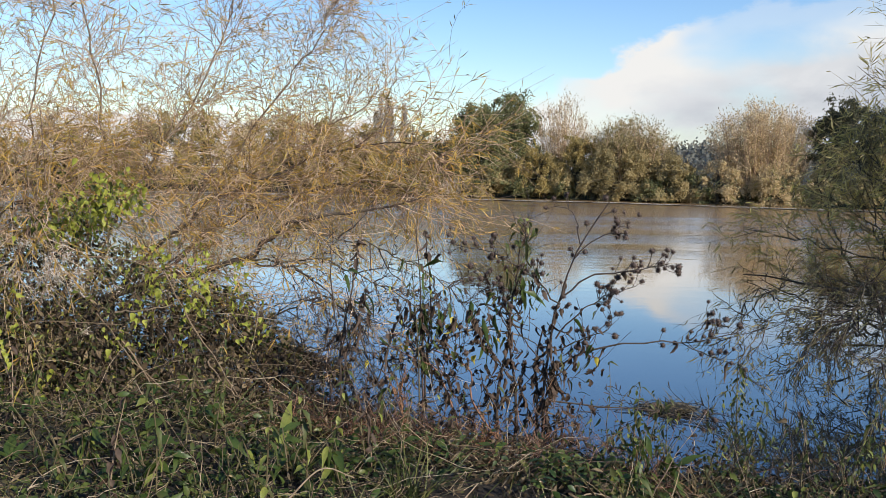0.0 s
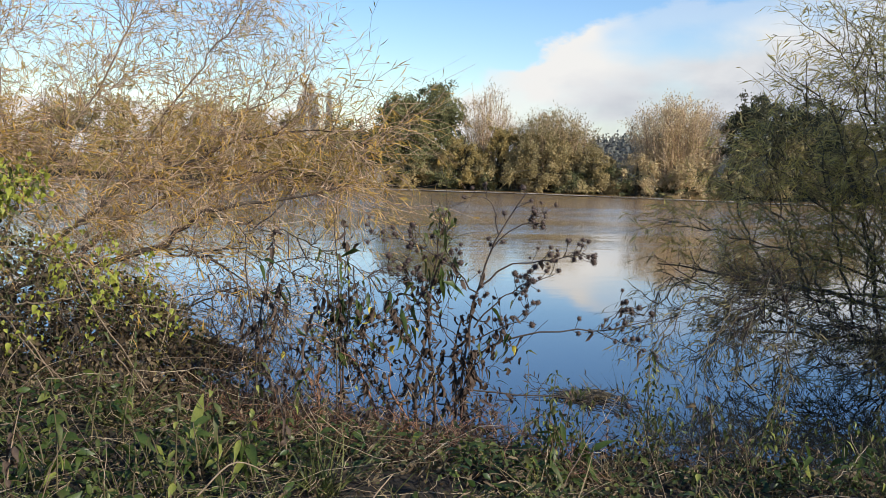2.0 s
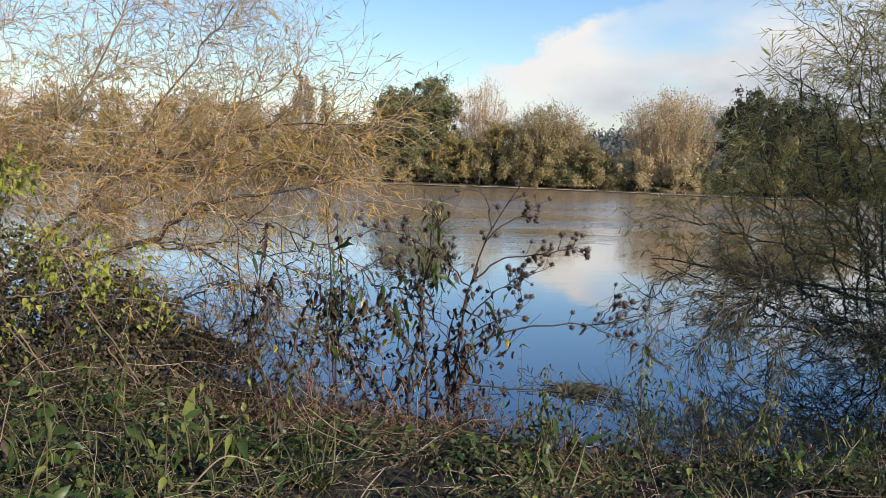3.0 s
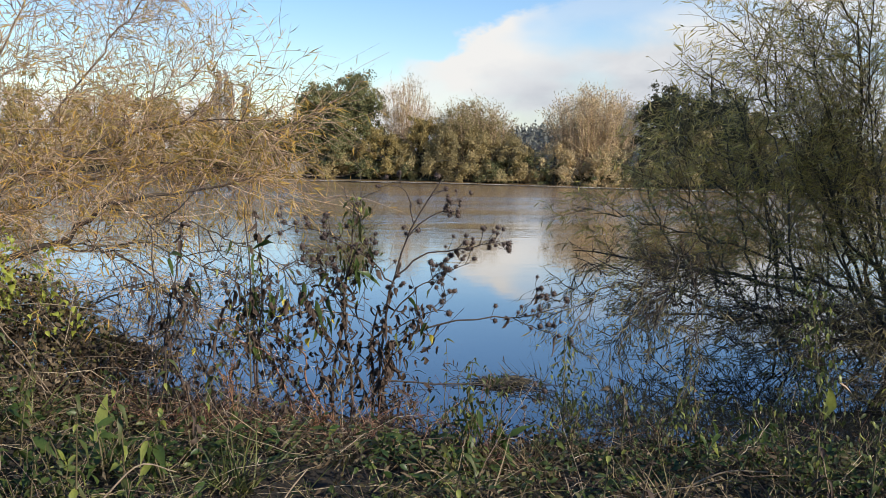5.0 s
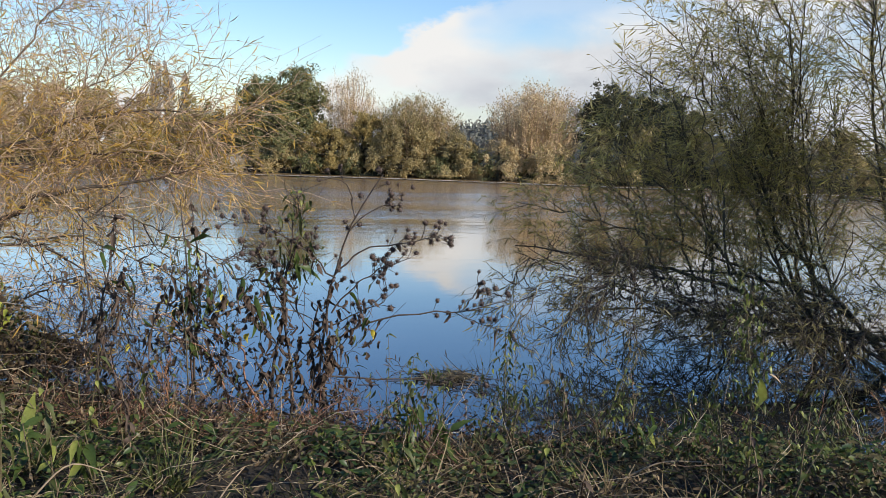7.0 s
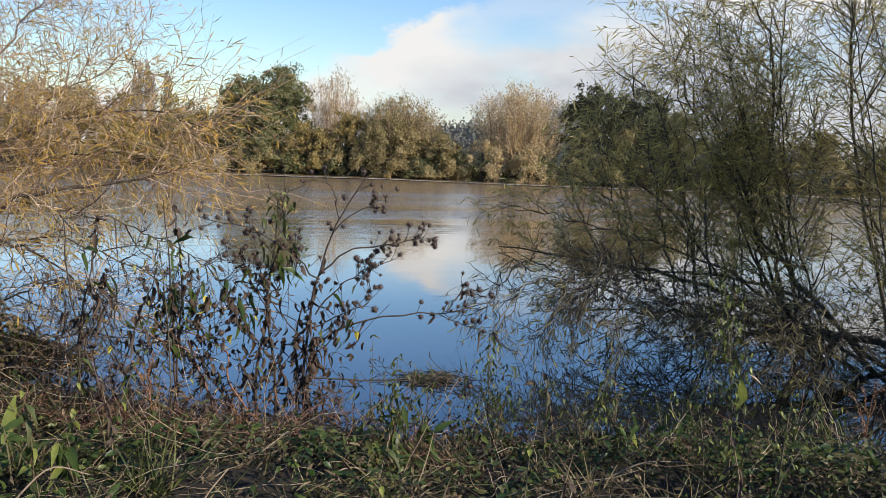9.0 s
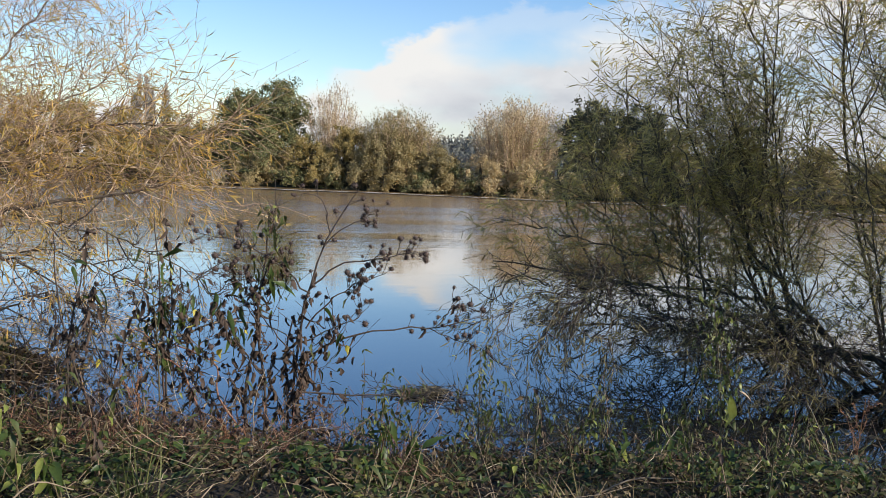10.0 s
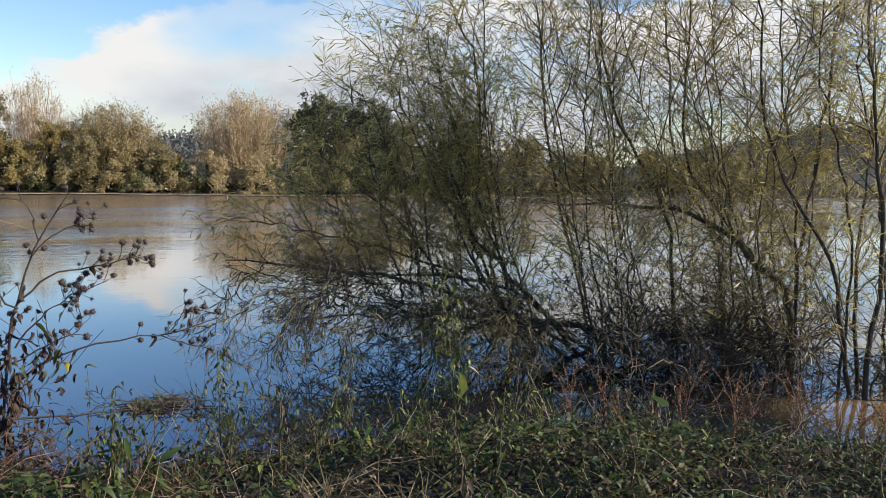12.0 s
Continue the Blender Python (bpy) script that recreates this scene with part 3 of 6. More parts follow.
golden_low = [
    ([(-3.2, 4.9, 0.1), (-2.7, 5.0, 0.69), (-2.33, 5.19, 0.86), (-1.88, 5.37, 0.97), (-1.6, 5.46, 1.2), (-1.13, 5.68, 1.3), (-0.66, 5.86, 1.43)], 0.032),
    ([(-1.88, 5.37, 0.97), (-1.49, 5.39, 0.9), (-1.21, 5.36, 0.68), (-1.06, 5.39, 0.45)], 0.008),
    ([(-3.2, 5.0, 0.1), (-2.41, 5.37, 1.11), (-1.98, 5.54, 1.43), (-1.49, 5.8, 1.68), (-0.93, 5.92, 1.80), (-0.52, 5.97, 1.70)], 0.017),
    ([(-3.5, 4.8, 0.1), (-3.3, 4.7, 0.9), (-3.05, 4.6, 1.35), (-2.75, 4.5, 1.30)], 0.012),
    ([(-3.6, 4.9, 0.1), (-3.5, 4.9, 1.1), (-3.2, 4.9, 1.55), (-2.8, 4.9, 1.65)], 0.012),
    ([(-3.1, 5.2, 0.1), (-2.4, 5.6, 1.0), (-1.8, 5.8, 1.35), (-1.2, 6.0, 1.5), (-0.7, 6.1, 1.45)], 0.013),
]
golden_high = [
    ([(-3.2, 5.0, 0.1), (-2.54, 5.09, 1.39), (-2.22, 5.24, 1.95), (-1.98, 5.33, 2.48), (-1.87, 5.37, 3.2)], 0.010),
    ([(-3.2, 4.9, 0.1), (-2.7, 5.0, 1.39), (-2.69, 5.01, 2.0), (-2.75, 4.97, 2.63), (-2.77, 4.96, 3.3)], 0.010),
    ([(-3.3, 5.2, 0.1), (-2.34, 5.51, 1.26), (-1.80, 5.74, 2.05), (-1.50, 5.84, 2.50), (-1.38, 5.88, 2.8)], 0.010),
    ([(-3.4, 4.8, 0.1), (-2.97, 4.73, 1.39), (-2.96, 4.73, 1.91), (-2.78, 4.84, 3.0)], 0.010),
]
golden_high += [
    ([(-3.4, 4.8, 0.1), (-3.21, 4.56, 1.56), (-3.38, 4.44, 2.2), (-3.43, 4.4, 3.0)], 0.010),
    ([(-3.2, 5.2, 0.1), (-2.59, 5.4, 0.79), (-2.09, 5.61, 1.26), (-1.64, 5.76, 1.71), (-1.27, 5.88, 2.00), (-1.00, 5.94, 2.12)], 0.009),
    ([(-3.6, 4.7, 0.1), (-3.6, 4.6, 1.2), (-3.9, 4.6, 2.2), (-4.0, 4.6, 3.0)], 0.010),
]
willow("golden_willow", golden_low, "arching willow limbs with dense ochre autumn leaves", DARK_BARK, GOLD_TWIG, GOLD_LEAF,
       16, 9, 6, 0.04, (0.04, 0.02, -0.04), 0.085, 0.0076, 0.36, 0.14, (0.30, 0.78), 0.10, 50, 0.40, 0.9, hang=0.3, twig_r=1.25)
willow("willow_brushwood", [
    ([(-2.2, 5.3, 0.05), (-1.7, 5.35, 0.55), (-1.25, 5.3, 0.75), (-0.95, 5.25, 0.55)], 0.008),
    ([(-2.1, 5.2, 0.05), (-1.6, 5.1, 0.35), (-1.15, 5.1, 0.45), (-0.75, 5.1, 0.35)], 0.008),
    ([(-1.88, 5.37, 0.97), (-1.4, 5.5, 0.95), (-0.95, 5.5, 0.80), (-0.6, 5.45, 0.60)], 0.007),
    ([(-1.6, 5.46, 1.2), (-1.1, 5.5, 1.10), (-0.7, 5.5, 0.95), (-0.35, 5.45, 0.72)], 0.006)],
       "dark drooping willow twigs with shrivelled leaves over the water", WILLOW_BARK, DARK_STALK, DARK_DRY,
       13, 7, 2, 0.0, (0.05, 0, -0.05), 0.045, 0.008, 0.24, 0.10, (0.15, 0.5), 0.1, 60, 0.3)
willow("golden_willow", golden_high, "tall thin willow nearly bare with sparse ochre leaves", GOLD_BARK, GOLD_TWIG, GOLD_LEAF,
       19, 10, 3, 0.14, (0.02, 0.0, 0), 0.080, 0.0066, 0.30, 0.04, (0.3, 0.65), 0.2, 54, 0.36, 0.55, hang=0.25, twig_r=1.1)


# ---- far bank ----
def crown_tree(name, x, y, height, width, label, leaf_mat, leaves=9000, size=0.16, low=0.12, clumps=90, shape=1.0, upright_leaf=0.0, trunk_r=0.16, base=None, category="tree", density=0.5, flat=1.0):
    """A tree or tall bush: trunk and limbs, and a crown of leaf clumps filling an uneven egg from low * height to the top."""
    if 40 < y < 70 and low < 0.05:
        y -= 0.9
    if 40 < y < 70:
        leaves, clumps, size = int(leaves * 1.3), int(clumps * 2.2), size * 0.93
    z0 = float(ground_height(np.array([x]), np.array([y]))[0]) if base is None else base
    tree = thing(name, (x, y, z0), label, category)
    c0, c1 = z0 + low * height, z0 + height
    # a few large boughs of foliage make the uneven outline, clumps sit on them, leaves on the clumps
    boughs = max(7, clumps // 8)
    u = unit(randn(boughs)) * (0.25 + 0.52 * rng.random((boughs, 1)) ** density)
    if low < 0.05:
        bz = z0 + 0.10 + np.minimum(np.abs(u[:, 2]) ** 1.2 * 1.15, 0.76) * height
    else:
        bz = (c0 + c1) / 2 + u[:, 2] * (c1 - c0) / 2
    taper = 1.0 - 0.35 * shape * np.clip((bz - z0) / height, 0, 1) ** 2
    bough = np.stack([x + u[:, 0] * width / 2 * taper, y + u[:, 1] * width / 2 * taper * flat, bz], 1)
    reach = (0.15 * width + 0.05 * height) * (0.65 + 0.6 * rng.random(boughs))
    reach = np.minimum(reach, np.maximum(0.25, (z0 + height * (0.96 + 0.05 * rng.random(boughs))) - bz))
    on = rng.integers(0, boughs, clumps)
    away = unit(unit(randn(clumps)) + 0.5 * unit(bough[on] - np.array([x, y, (z0 + bz.mean()) / 2])) + np.array([0, 0, 0.15]))
    cen = bough[on] + away * (reach[on] * (0.6 + 0.42 * rng.random(clumps)))[:, None]
    wood, fol = Geo(), Geo()
    fork = np.array([x, y, z0 + height * max(low, 0.12)])
    wood_line = spline([(x, y, z0 - 0.2), (x + 0.05 * width * rng.normal(), y, z0 + height * 0.3), (x, y, z0 + height * 0.8)], 9)
    wood.tube(wood_line, trunk_r, trunk_r * 0.25, 7)
    part("trunk", wood, WILLOW_BARK, tree, smooth=True)
    limbs = Geo()
    pick = cen[rng.permutation(clumps)[: max(8, clumps // 3)]]
    st = fork + (np.array([x, y, z0 + height * 0.7]) - fork) * rng.random((len(pick), 1))
    st[:, 2] = np.minimum(st[:, 2], pick[:, 2])
    mid = (st + pick) / 2 + randn(len(pick)) * 0.06 * width
    q = np.linspace(0, 1, 4)[None, :, None]
    lines = (1 - q) ** 2 * st[:, None] + 2 * q * (1 - q) * mid[:, None] + q ** 2 * pick[:, None]
    limbs.tubes(lines, np.broadcast_to(np.linspace(0.05, 0.012, 4), (len(pick), 4)), 3)
    part("limb_framework", limbs, WILLOW_BARK, tree, kind="stuff")
    who = rng.integers(0, clumps, leaves)
    rad = (0.08 + 0.045 * width) * (0.6 + 0.8 * rng.random(clumps))[who]
    off = unit(randn(leaves)) * (rng.random((leaves, 1)) ** 0.6) * rad[:, None] * rng.choice([0.8, 1.0, 1.4], leaves)[:, None]
    off[:, 2] *= 1.0 + 0.35 * upright_leaf
    p = cen[who] + off
    p[:, 2] = np.maximum(p[:, 2], z0 + 0.03)
    d = unit(randn(leaves) + np.array([0, 0, upright_leaf]))
    skyward = unit(p - bough[on[who]]) * 1.1 + randn(leaves) * 0.55 + np.array([0, 0, 0.25])
    fol.ribbons(p, d, skyward, size * (0.5 + 0.8 * rng.random(leaves)), size * (0.4 + 0.3 * rng.random(leaves)), (1.0, 0.45))
    part("crown", fol, leaf_mat, tree, kind="stuff")
    return tree


def shoot_bush(name, x, y, height, width, label, leaf_mat, shoots, leaves, size, category="tree", foot=0.12, spur=0.65):
    """A bush of many upright shoots fanning from its stools, with short twigs and thin leaf along them."""
    z0 = float(ground_height(np.array([x]), np.array([y]))[0])
    tree = thing(name, (x, y, z0), label, category)
    a, r = rng.uniform(0, 2 * math.pi, shoots), rng.random(shoots) ** 0.6
    out = np.stack([np.cos(a) * r, 0.8 * np.sin(a) * r], 1) * width / 2
    low = np.column_stack([out * foot + np.array([x, y]), np.full(shoots, z0 - 0.1)])
    rise = height * np.sqrt(1 - 0.55 * r ** 2) * (0.80 + 0.22 * rng.random(shoots))
    high = np.column_stack([out + np.array([x, y]), z0 + rise])
    mid = np.column_stack([out * 0.75 + np.array([x, y]), z0 + rise * 0.42]) + randn(shoots) * 0.12
    q = np.linspace(0, 1, 9)[None, :, None]
    lines = (1 - q) ** 2 * low[:, None] + 2 * q * (1 - q) * mid[:, None] + q ** 2 * high[:, None]
    lines[:, 1:] += rng.normal(size=(shoots, 8, 3)) * 0.05
    g = Geo()
    g.tubes(lines, np.broadcast_to(np.linspace(0.028, 0.006, 9), (shoots, 9)), 4)
    p, t, s = along(lines, 10, 0.2, 1.0)
    n = len(p)
    tw = arcs(p, sprout(t, 46, 0.15), spur * (0.4 + rng.random(n)), randn(n) * 0.2, 5, 0.03)
    g.tubes(tw, np.broadcast_to(np.linspace(0.009, 0.004, 5), (n, 5)), 3)
    part("shoot_framework", g, GOLD_TWIG, tree, kind="stuff")
    f = Geo()
    per = max(1, leaves // len(tw))
    p, t, s = along(tw, per, 0.1, 1.0)
    n = len(p)
    f.ribbons(p + randn(n) * 0.13, sprout(t, 45, 0.1), randn(n), size * (0.5 + 0.8 * rng.random(n)), size * (0.24 + 0.22 * rng.random(n)), (1.0, 0.4))
    part("crown", f, leaf_mat, tree, kind="stuff")
    return tree


crown_tree("oak_tree", -1.95, 57.4, 7.1, 7.5, "dense dark green oak tree on the far river bank", OAK_LEAF, 32000, 0.17, 0.02, 230, 0.0, density=0.35)
crown_tree("sallow_bush", 1.2, 53.9, 3.7, 3.8, "yellow-green sallow bush by the far waterline", YELLOW_LEAF, 8000, 0.14, 0.02, 80)
crown_tree("sallow_bush", 3.5, 53.4, 4.0, 3.2, "yellow-green sallow bush by the far waterline", YELLOW_LEAF, 8000, 0.14, 0.02, 80)
crown_tree("sallow_bush", 6.3, 52.6, 4.1, 6.2, "broad rounded olive sallow bush on the far bank", SALLOW_LEAF, 18000, 0.14, 0.0, 130, 0.9, 0.5)
crown_tree("sallow_bush", 9.0, 51.0, 2.9, 4.4, "low olive sallow bush on the far bank", SALLOW_LEAF, 9000, 0.14, 0.0, 80, 0.9)
crown_tree("sallow_bush", -1.4, 54.8, 2.6, 3.6, "low olive sallow bush at the foot of the oak", SALLOW_LEAF, 8000, 0.14, 0.0, 70)
crown_tree("sallow_bush", -4.3, 55.6, 2.6, 3.4, "dark low bush beside the oak", OAK_LEAF, 8000, 0.15, 0.0, 70)
crown_tree("sallow_bush", 11.6, 49.8, 2.7, 4.2, "low tawny sallow bush hanging over the far waterline", PALE_LEAF, 9000, 0.13, 0.0, 80)
crown_tree("sallow_bush", 14.6, 48.9, 3.0, 4.4, "low tawny sallow bush hanging over the far waterline", PALE_LEAF, 9000, 0.13, 0.0, 80)
shoot_bush("pale_willow", 14.4, 50.2, 5.35, 6.6, "tall pale willow with upright thin shoots on the far bank", PALE_LEAF, 240, 28000, 0.12, foot=0.70)
shoot_bush("birch_tree", 2.75, 55.6, 6.0, 3.8, "slender pale birch thinning to yellow on the far bank", PALE_LEAF, 80, 9000, 0.10, foot=0.15)
shoot_bush("sallow_bush", 6.9, 52.4, 4.5, 5.8, "broad olive sallow bush with upright shoots on the far bank", SALLOW_LEAF, 150, 22000, 0.12, foot=0.7)
crown_tree("dark_tree", 18.6, 49.5, 5.7, 3.8, "dark green dense tree on the far bank", CONIFER, 12000, 0.16, 0.06, 90, 0.1)
crown_tree("dark_tree", 21.6, 48.5, 5.3, 5.0, "dark green dense tree on the far bank", CONIFER, 14000, 0.16, 0.06, 100, 0.1)
for x, y, h, w, m, lab in (
        (17.3, 48.0, 3.2, 3.4, SALLOW_LEAF, "olive sallow bush at the far waterline"),
        (20.0, 46.9, 3.4, 3.6, SALLOW_LEAF, "olive sallow bush at the far waterline"),
        (23.2, 46.0, 4.4, 4.2, SALLOW_LEAF, "olive sallow bush at the far waterline"),
        (26.5, 44.6, 5.0, 4.4, OAK_LEAF, "dark green tree on the far bank"),
        (30.0, 43.0, 3.6, 4.4, SALLOW_LEAF, "olive sallow bush at the far waterline"),
        (34.0, 42.0, 2.8, 5.0, SALLOW_LEAF, "olive sallow bush at the far waterline"),
        (39.0, 40.5, 2.4, 5.0, YELLOW_LEAF, "yellowing bush at the far waterline"),
        (44.5, 39.0, 2.2, 6.0, SALLOW_LEAF, "olive sallow bush at the far waterline"),
        (50.0, 37.2, 2.6, 6.0, YELLOW_LEAF, "yellowing bush at the far waterline"),
        (-5.8, 57.6, 4.1, 4.8, OAK_LEAF, "dark green bush beside the oak on the far bank"),
        (-8.0, 56.4, 4.3, 5.6, SALLOW_LEAF, "olive sallow bush at the far waterline"),
        (-10.8, 56.8, 4.4, 5.8, YELLOW_LEAF, "yellowing bush at the far waterline"),
        (-13.8, 57.0, 5.0, 6.0, SALLOW_LEAF, "olive sallow bush at the far waterline"),
        (-16.4, 57.0, 5.7, 5.8, YELLOW_LEAF, "tall yellowing willow on the far bank"),
        (-19.4, 57.0, 5.6, 5.8, PALE_LEAF, "pale tawny willow on the far bank"),
        (-22.8, 57.5, 7.0, 6.0, YELLOW_LEAF, "tall yellowing willow on the far bank"),
        (-27.2, 58.5, 6.2, 6.6, SALLOW_LEAF, "olive sallow bush at the far waterline"),
        (-31.5, 59.5, 5.8, 6.8, YELLOW_LEAF, "tall yellowing willow on the far bank"),
        (-36.5, 61.0, 6.0, 7.0, SALLOW_LEAF, "olive sallow bush at the far waterline"),
        (-42.0, 63.0, 5.4, 7.0, YELLOW_LEAF, "tall yellowing willow on the far bank")):
    crown_tree("bank_bush" if h < 4.5 else "bank_tree", x, y, h, w, lab, m, 7500 if x < -4 else 5000, 0.175, 0.0, 100 if x < -4 else 80, 0.7, 0.4, 0.1)
# low scrub, mostly in dark oak leaves to give the shaded foot of the bank
for k in range(22):
    x = -9.0 + 1.25 * k + 0.4 * rng.normal()
    y = float(np.interp(x, FAR[:, 0], FAR[:, 1])) + 1.0
    h = 1.1 + 0.9 * rng.random()
    crown_tree("bank_bush", x, y, h, 1.5 * h + 0.4, "low scrubby bush hanging over the far waterline", (SALLOW_LEAF, OAK_LEAF, OAK_LEAF)[int(rng.integers(3))],
               1200, 0.14, 0.0, 24, 0.6, 0.3, 0.04)


def poplar(x, y, height, width):
    """A Lombardy poplar: one straight trunk, steep short branches and a narrow feathery spire of leaf."""
    z0 = float(ground_height(np.array([x]), np.array([y]))[0])
    tree = thing("poplar_tree", (x, y, z0), "tall narrow poplar far beyond the river", "tree", "far poplars")
    g = Geo()
    g.tube(spline([(x, y, z0 - 0.2), (x + 0.1, y, z0 + height * 0.5), (x, y, z0 + height * 0.97)], 9), 0.22, 0.04, 7)
    part("trunk", g, WILLOW_BARK, tree, smooth=True)
    n = 120
    s = 0.12 + 0.86 * rng.random(n)
    a = rng.uniform(0, 2 * math.pi, n)
    half = 0.5 * width * np.minimum(1.0, 3.2 * (1.02 - s)) ** 0.8
    d = unit(np.stack([np.cos(a) * half, np.sin(a) * half, np.full(n, 1.6)], 1))
    lines = arcs(np.stack([np.full(n, x), np.full(n, y), z0 + height * s * 0.93], 1), d, 0.9 + 0.9 * rng.random(n), np.zeros((n, 3)), 5, 0.03)
    g = Geo()
    g.tubes(lines, np.broadcast_to(np.linspace(0.04, 0.012, 5), (n, 5)), 3)
    part("branch_framework", g, WILLOW_BARK, tree, kind="stuff")
    q, t, _ = along(lines, 30, 0.1, 1.0)
    m = len(q)
    g = Geo()
    g.ribbons(q + randn(m) * np.array([0.16, 0.16, 0.25]) * width * 0.6, sprout(t, 35, 0.5), randn(m), 0.22 * (0.6 + 0.8 * rng.random(m)), 0.15, (1.0, 0.5))
    part("crown", g, POPLAR_LEAF, tree, kind="stuff")


for x, height, width in ((-26.6, 14.6, 1.2), (-25.4, 14.7, 1.3), (-24.5, 12.4, 1.3), (-22.1, 12.9, 1.5), (-27.5, 11.8, 1.3)):
    poplar(x, 150.0, height, width)

# woods on the distant hills
hw = Geo()
n = 60000
hx, hy = rng.uniform(20, 460, n), rng.uniform(200, 470, n)
hz = ground_height(hx, hy)
cl = np.sin(hx * 0.11) * np.sin(hy * 0.07 + 1) + np.sin(hx * 0.037 + hy * 0.05) + 0.6 * rng.normal(size=n)
ok = (hz > 4.5) & (cl > -0.5)
p = np.stack([hx, hy, hz + rng.random(n) * (3.0 + 2.0 * np.sin(hx * 0.4) * np.sin(hy * 0.35))], 1)[ok]
hw.ribbons(p, randn(len(p)), randn(len(p)) + np.array([0, -0.5, 0.8]), 1.5, 1.2, (0.3, 1.0, 0.3), 0.2)
single("hill_woods", hw, WOOD_FAR, "autumn woods on a distant low hill", "woods", "stuff")

# reeds and low growth along the far waterline
rd = Geo()
n = 1500
rx = rng.uniform(-45, 55, n)
ry = np.interp(rx, FAR[:, 0], FAR[:, 1]) + 0.1 + rng.random(n) ** 1.5 * 1.6
p = np.stack([rx, ry, ground_height(rx, ry)], 1)
rd.ribbons(p, unit(randn(n) * 0.35 + np.array([0, -0.3, 1.0])), randn(n), 0.25 + 0.6 * rng.random(n), 0.06, (0.7, 1.0, 0.1), 0.4)
single("waterside_reeds", rd, SALLOW_LEAF, "low tangled reeds along the far waterline", "reeds", "stuff")
tuft = Geo()
n = 500
p = np.array([-4.4, 53.9, 0.2]) + randn(n) * np.array([0.28, 0.2, 0.05])
tuft.ribbons(p, unit(randn(n) * 0.45 + np.array([0, 0, 1.0])), randn(n), 0.5 + 0.5 * rng.random(n), 0.06, (0.6, 1.0, 0.3), 0.5)
single("reed_tuft", tuft, PALE_BUFF, "bleached tuft of pampas-like reed by the water", "reed")


# ---- burdock by the near water ----
def at_bank(x, z, y=4.36):
    """A place in the upright plane in which the burdock spreads."""
    return (0.085 + (x - 0.085) * 0.944, y, 1.57 + (z - 1.57) * 0.944)


def bur_mesh(r):
    g = Geo()
    th, ph = np.meshgrid(np.linspace(0.05, math.pi - 0.05, 6), np.arange(8) * math.pi / 4, indexing="ij")
    v = np.stack([np.sin(th) * np.cos(ph), np.sin(th) * np.sin(ph), np.cos(th)], -1) * r * 0.62
    f = [(i * 8 + j, i * 8 + (j + 1) % 8, (i + 1) * 8 + (j + 1) % 8, (i + 1) * 8 + j) for i in range(5) for j in range(8)]
    g.add(v, f)
    d = unit(randn(70))
    g.ribbons(d * r * 0.5, d, randn(70), r * (0.36 + 0.22 * rng.random(70)), r * 0.12, (1.0, 0.7, 0.25), 0.3)
    me = g.mesh("bur")
    me.materials.append(BUR)
    return me


BURS = [bur_mesh(r) for r in (0.021, 0.024, 0.027, 0.018)]


def blade_mesh(name, length, width, mat, droop=0.5, widths=(0.12, 0.75, 1.0, 0.8, 0.45, 0.05), fold=0.35, crumple=0.05):
    """A broad leaf along +x, drooping towards -z, with its rims lifted from the midrib."""
    g = Geo()
    g.ribbons(np.zeros((1, 3)), np.array([[1.0, 0, 0.0]]), np.array([[0, 0, 1.0]]), length, width, widths, droop, fold)
    g.v[0] += rng.normal(size=g.v[0].shape) * width * crumple
    me = g.mesh(name, smooth=True)
    me.materials.append(mat)
    return me


def put_piece(name, me, parent, at, turn=(0, 0, 0), scale=1.0):
    ob = new(name, me)
    ob.parent = parent
    ob.location = Vector(at) - Vector(ORIGIN[parent.name])
    ob.rotation_euler, ob.scale = turn, (scale,) * 3
    return ob


WITHERED = [blade_mesh("withered_leaf", l, w, DARK_DRY, d, (0.3, 0.8, 1.0, 0.9, 0.6, 0.15), 0.9, 0.16) for l, w, d in
            ((0.09, 0.032, 0.9), (0.12, 0.026, 1.2), (0.07, 0.036, 0.7), (0.05, 0.040, 1.0), (0.08, 0.040, 0.9))]
GREEN_BLADE = [blade_mesh("leaf", l, w, NETTLE_LEAF, d) for l, w, d in ((0.065, 0.026, 0.5), (0.085, 0.030, 0.8), (0.052, 0.022, 0.4), (0.105, 0.030, 0.9))]
LIME_BLADE = [blade_mesh("leaf", l, w, LIME_LEAF, d) for l, w, d in ((0.07, 0.034, 0.4), (0.055, 0.030, 0.6))]


def hang_leaf(parent, blades, at, down=0.8, scale=1.0, name="leaf"):
    put_piece(name, blades[rng.integers(len(blades))], parent, at,
              (rng.normal() * 0.5, down + rng.normal() * 0.55, rng.uniform(-math.pi, math.pi)), scale * rng.uniform(0.75, 1.25))


def bur_spray(parent, line, count, lo=0.35, spread=0.045, stalk_mat=DARK_STALK):
    """Burs in twos and threes on short stalks along a branch."""
    p, t, s = along(line[None], count, lo, 1.0)
    d = sprout(t, 55, 0.25)
    ends = p + d * spread * (0.5 + 2.0 * rng.random((count, 1)))
    st = Geo()
    st.tubes(np.stack([p, (p + ends) / 2 + randn(count) * 0.006, ends], 1), np.full((count, 3), 0.0018), 3)
    part("stalk_spray", st, stalk_mat, parent, kind="stuff")
    for e in ends:
        put_piece("bur", BURS[rng.integers(4)], parent, e, tuple(rng.uniform(-3, 3, 3)), rng.uniform(0.6, 1.0))


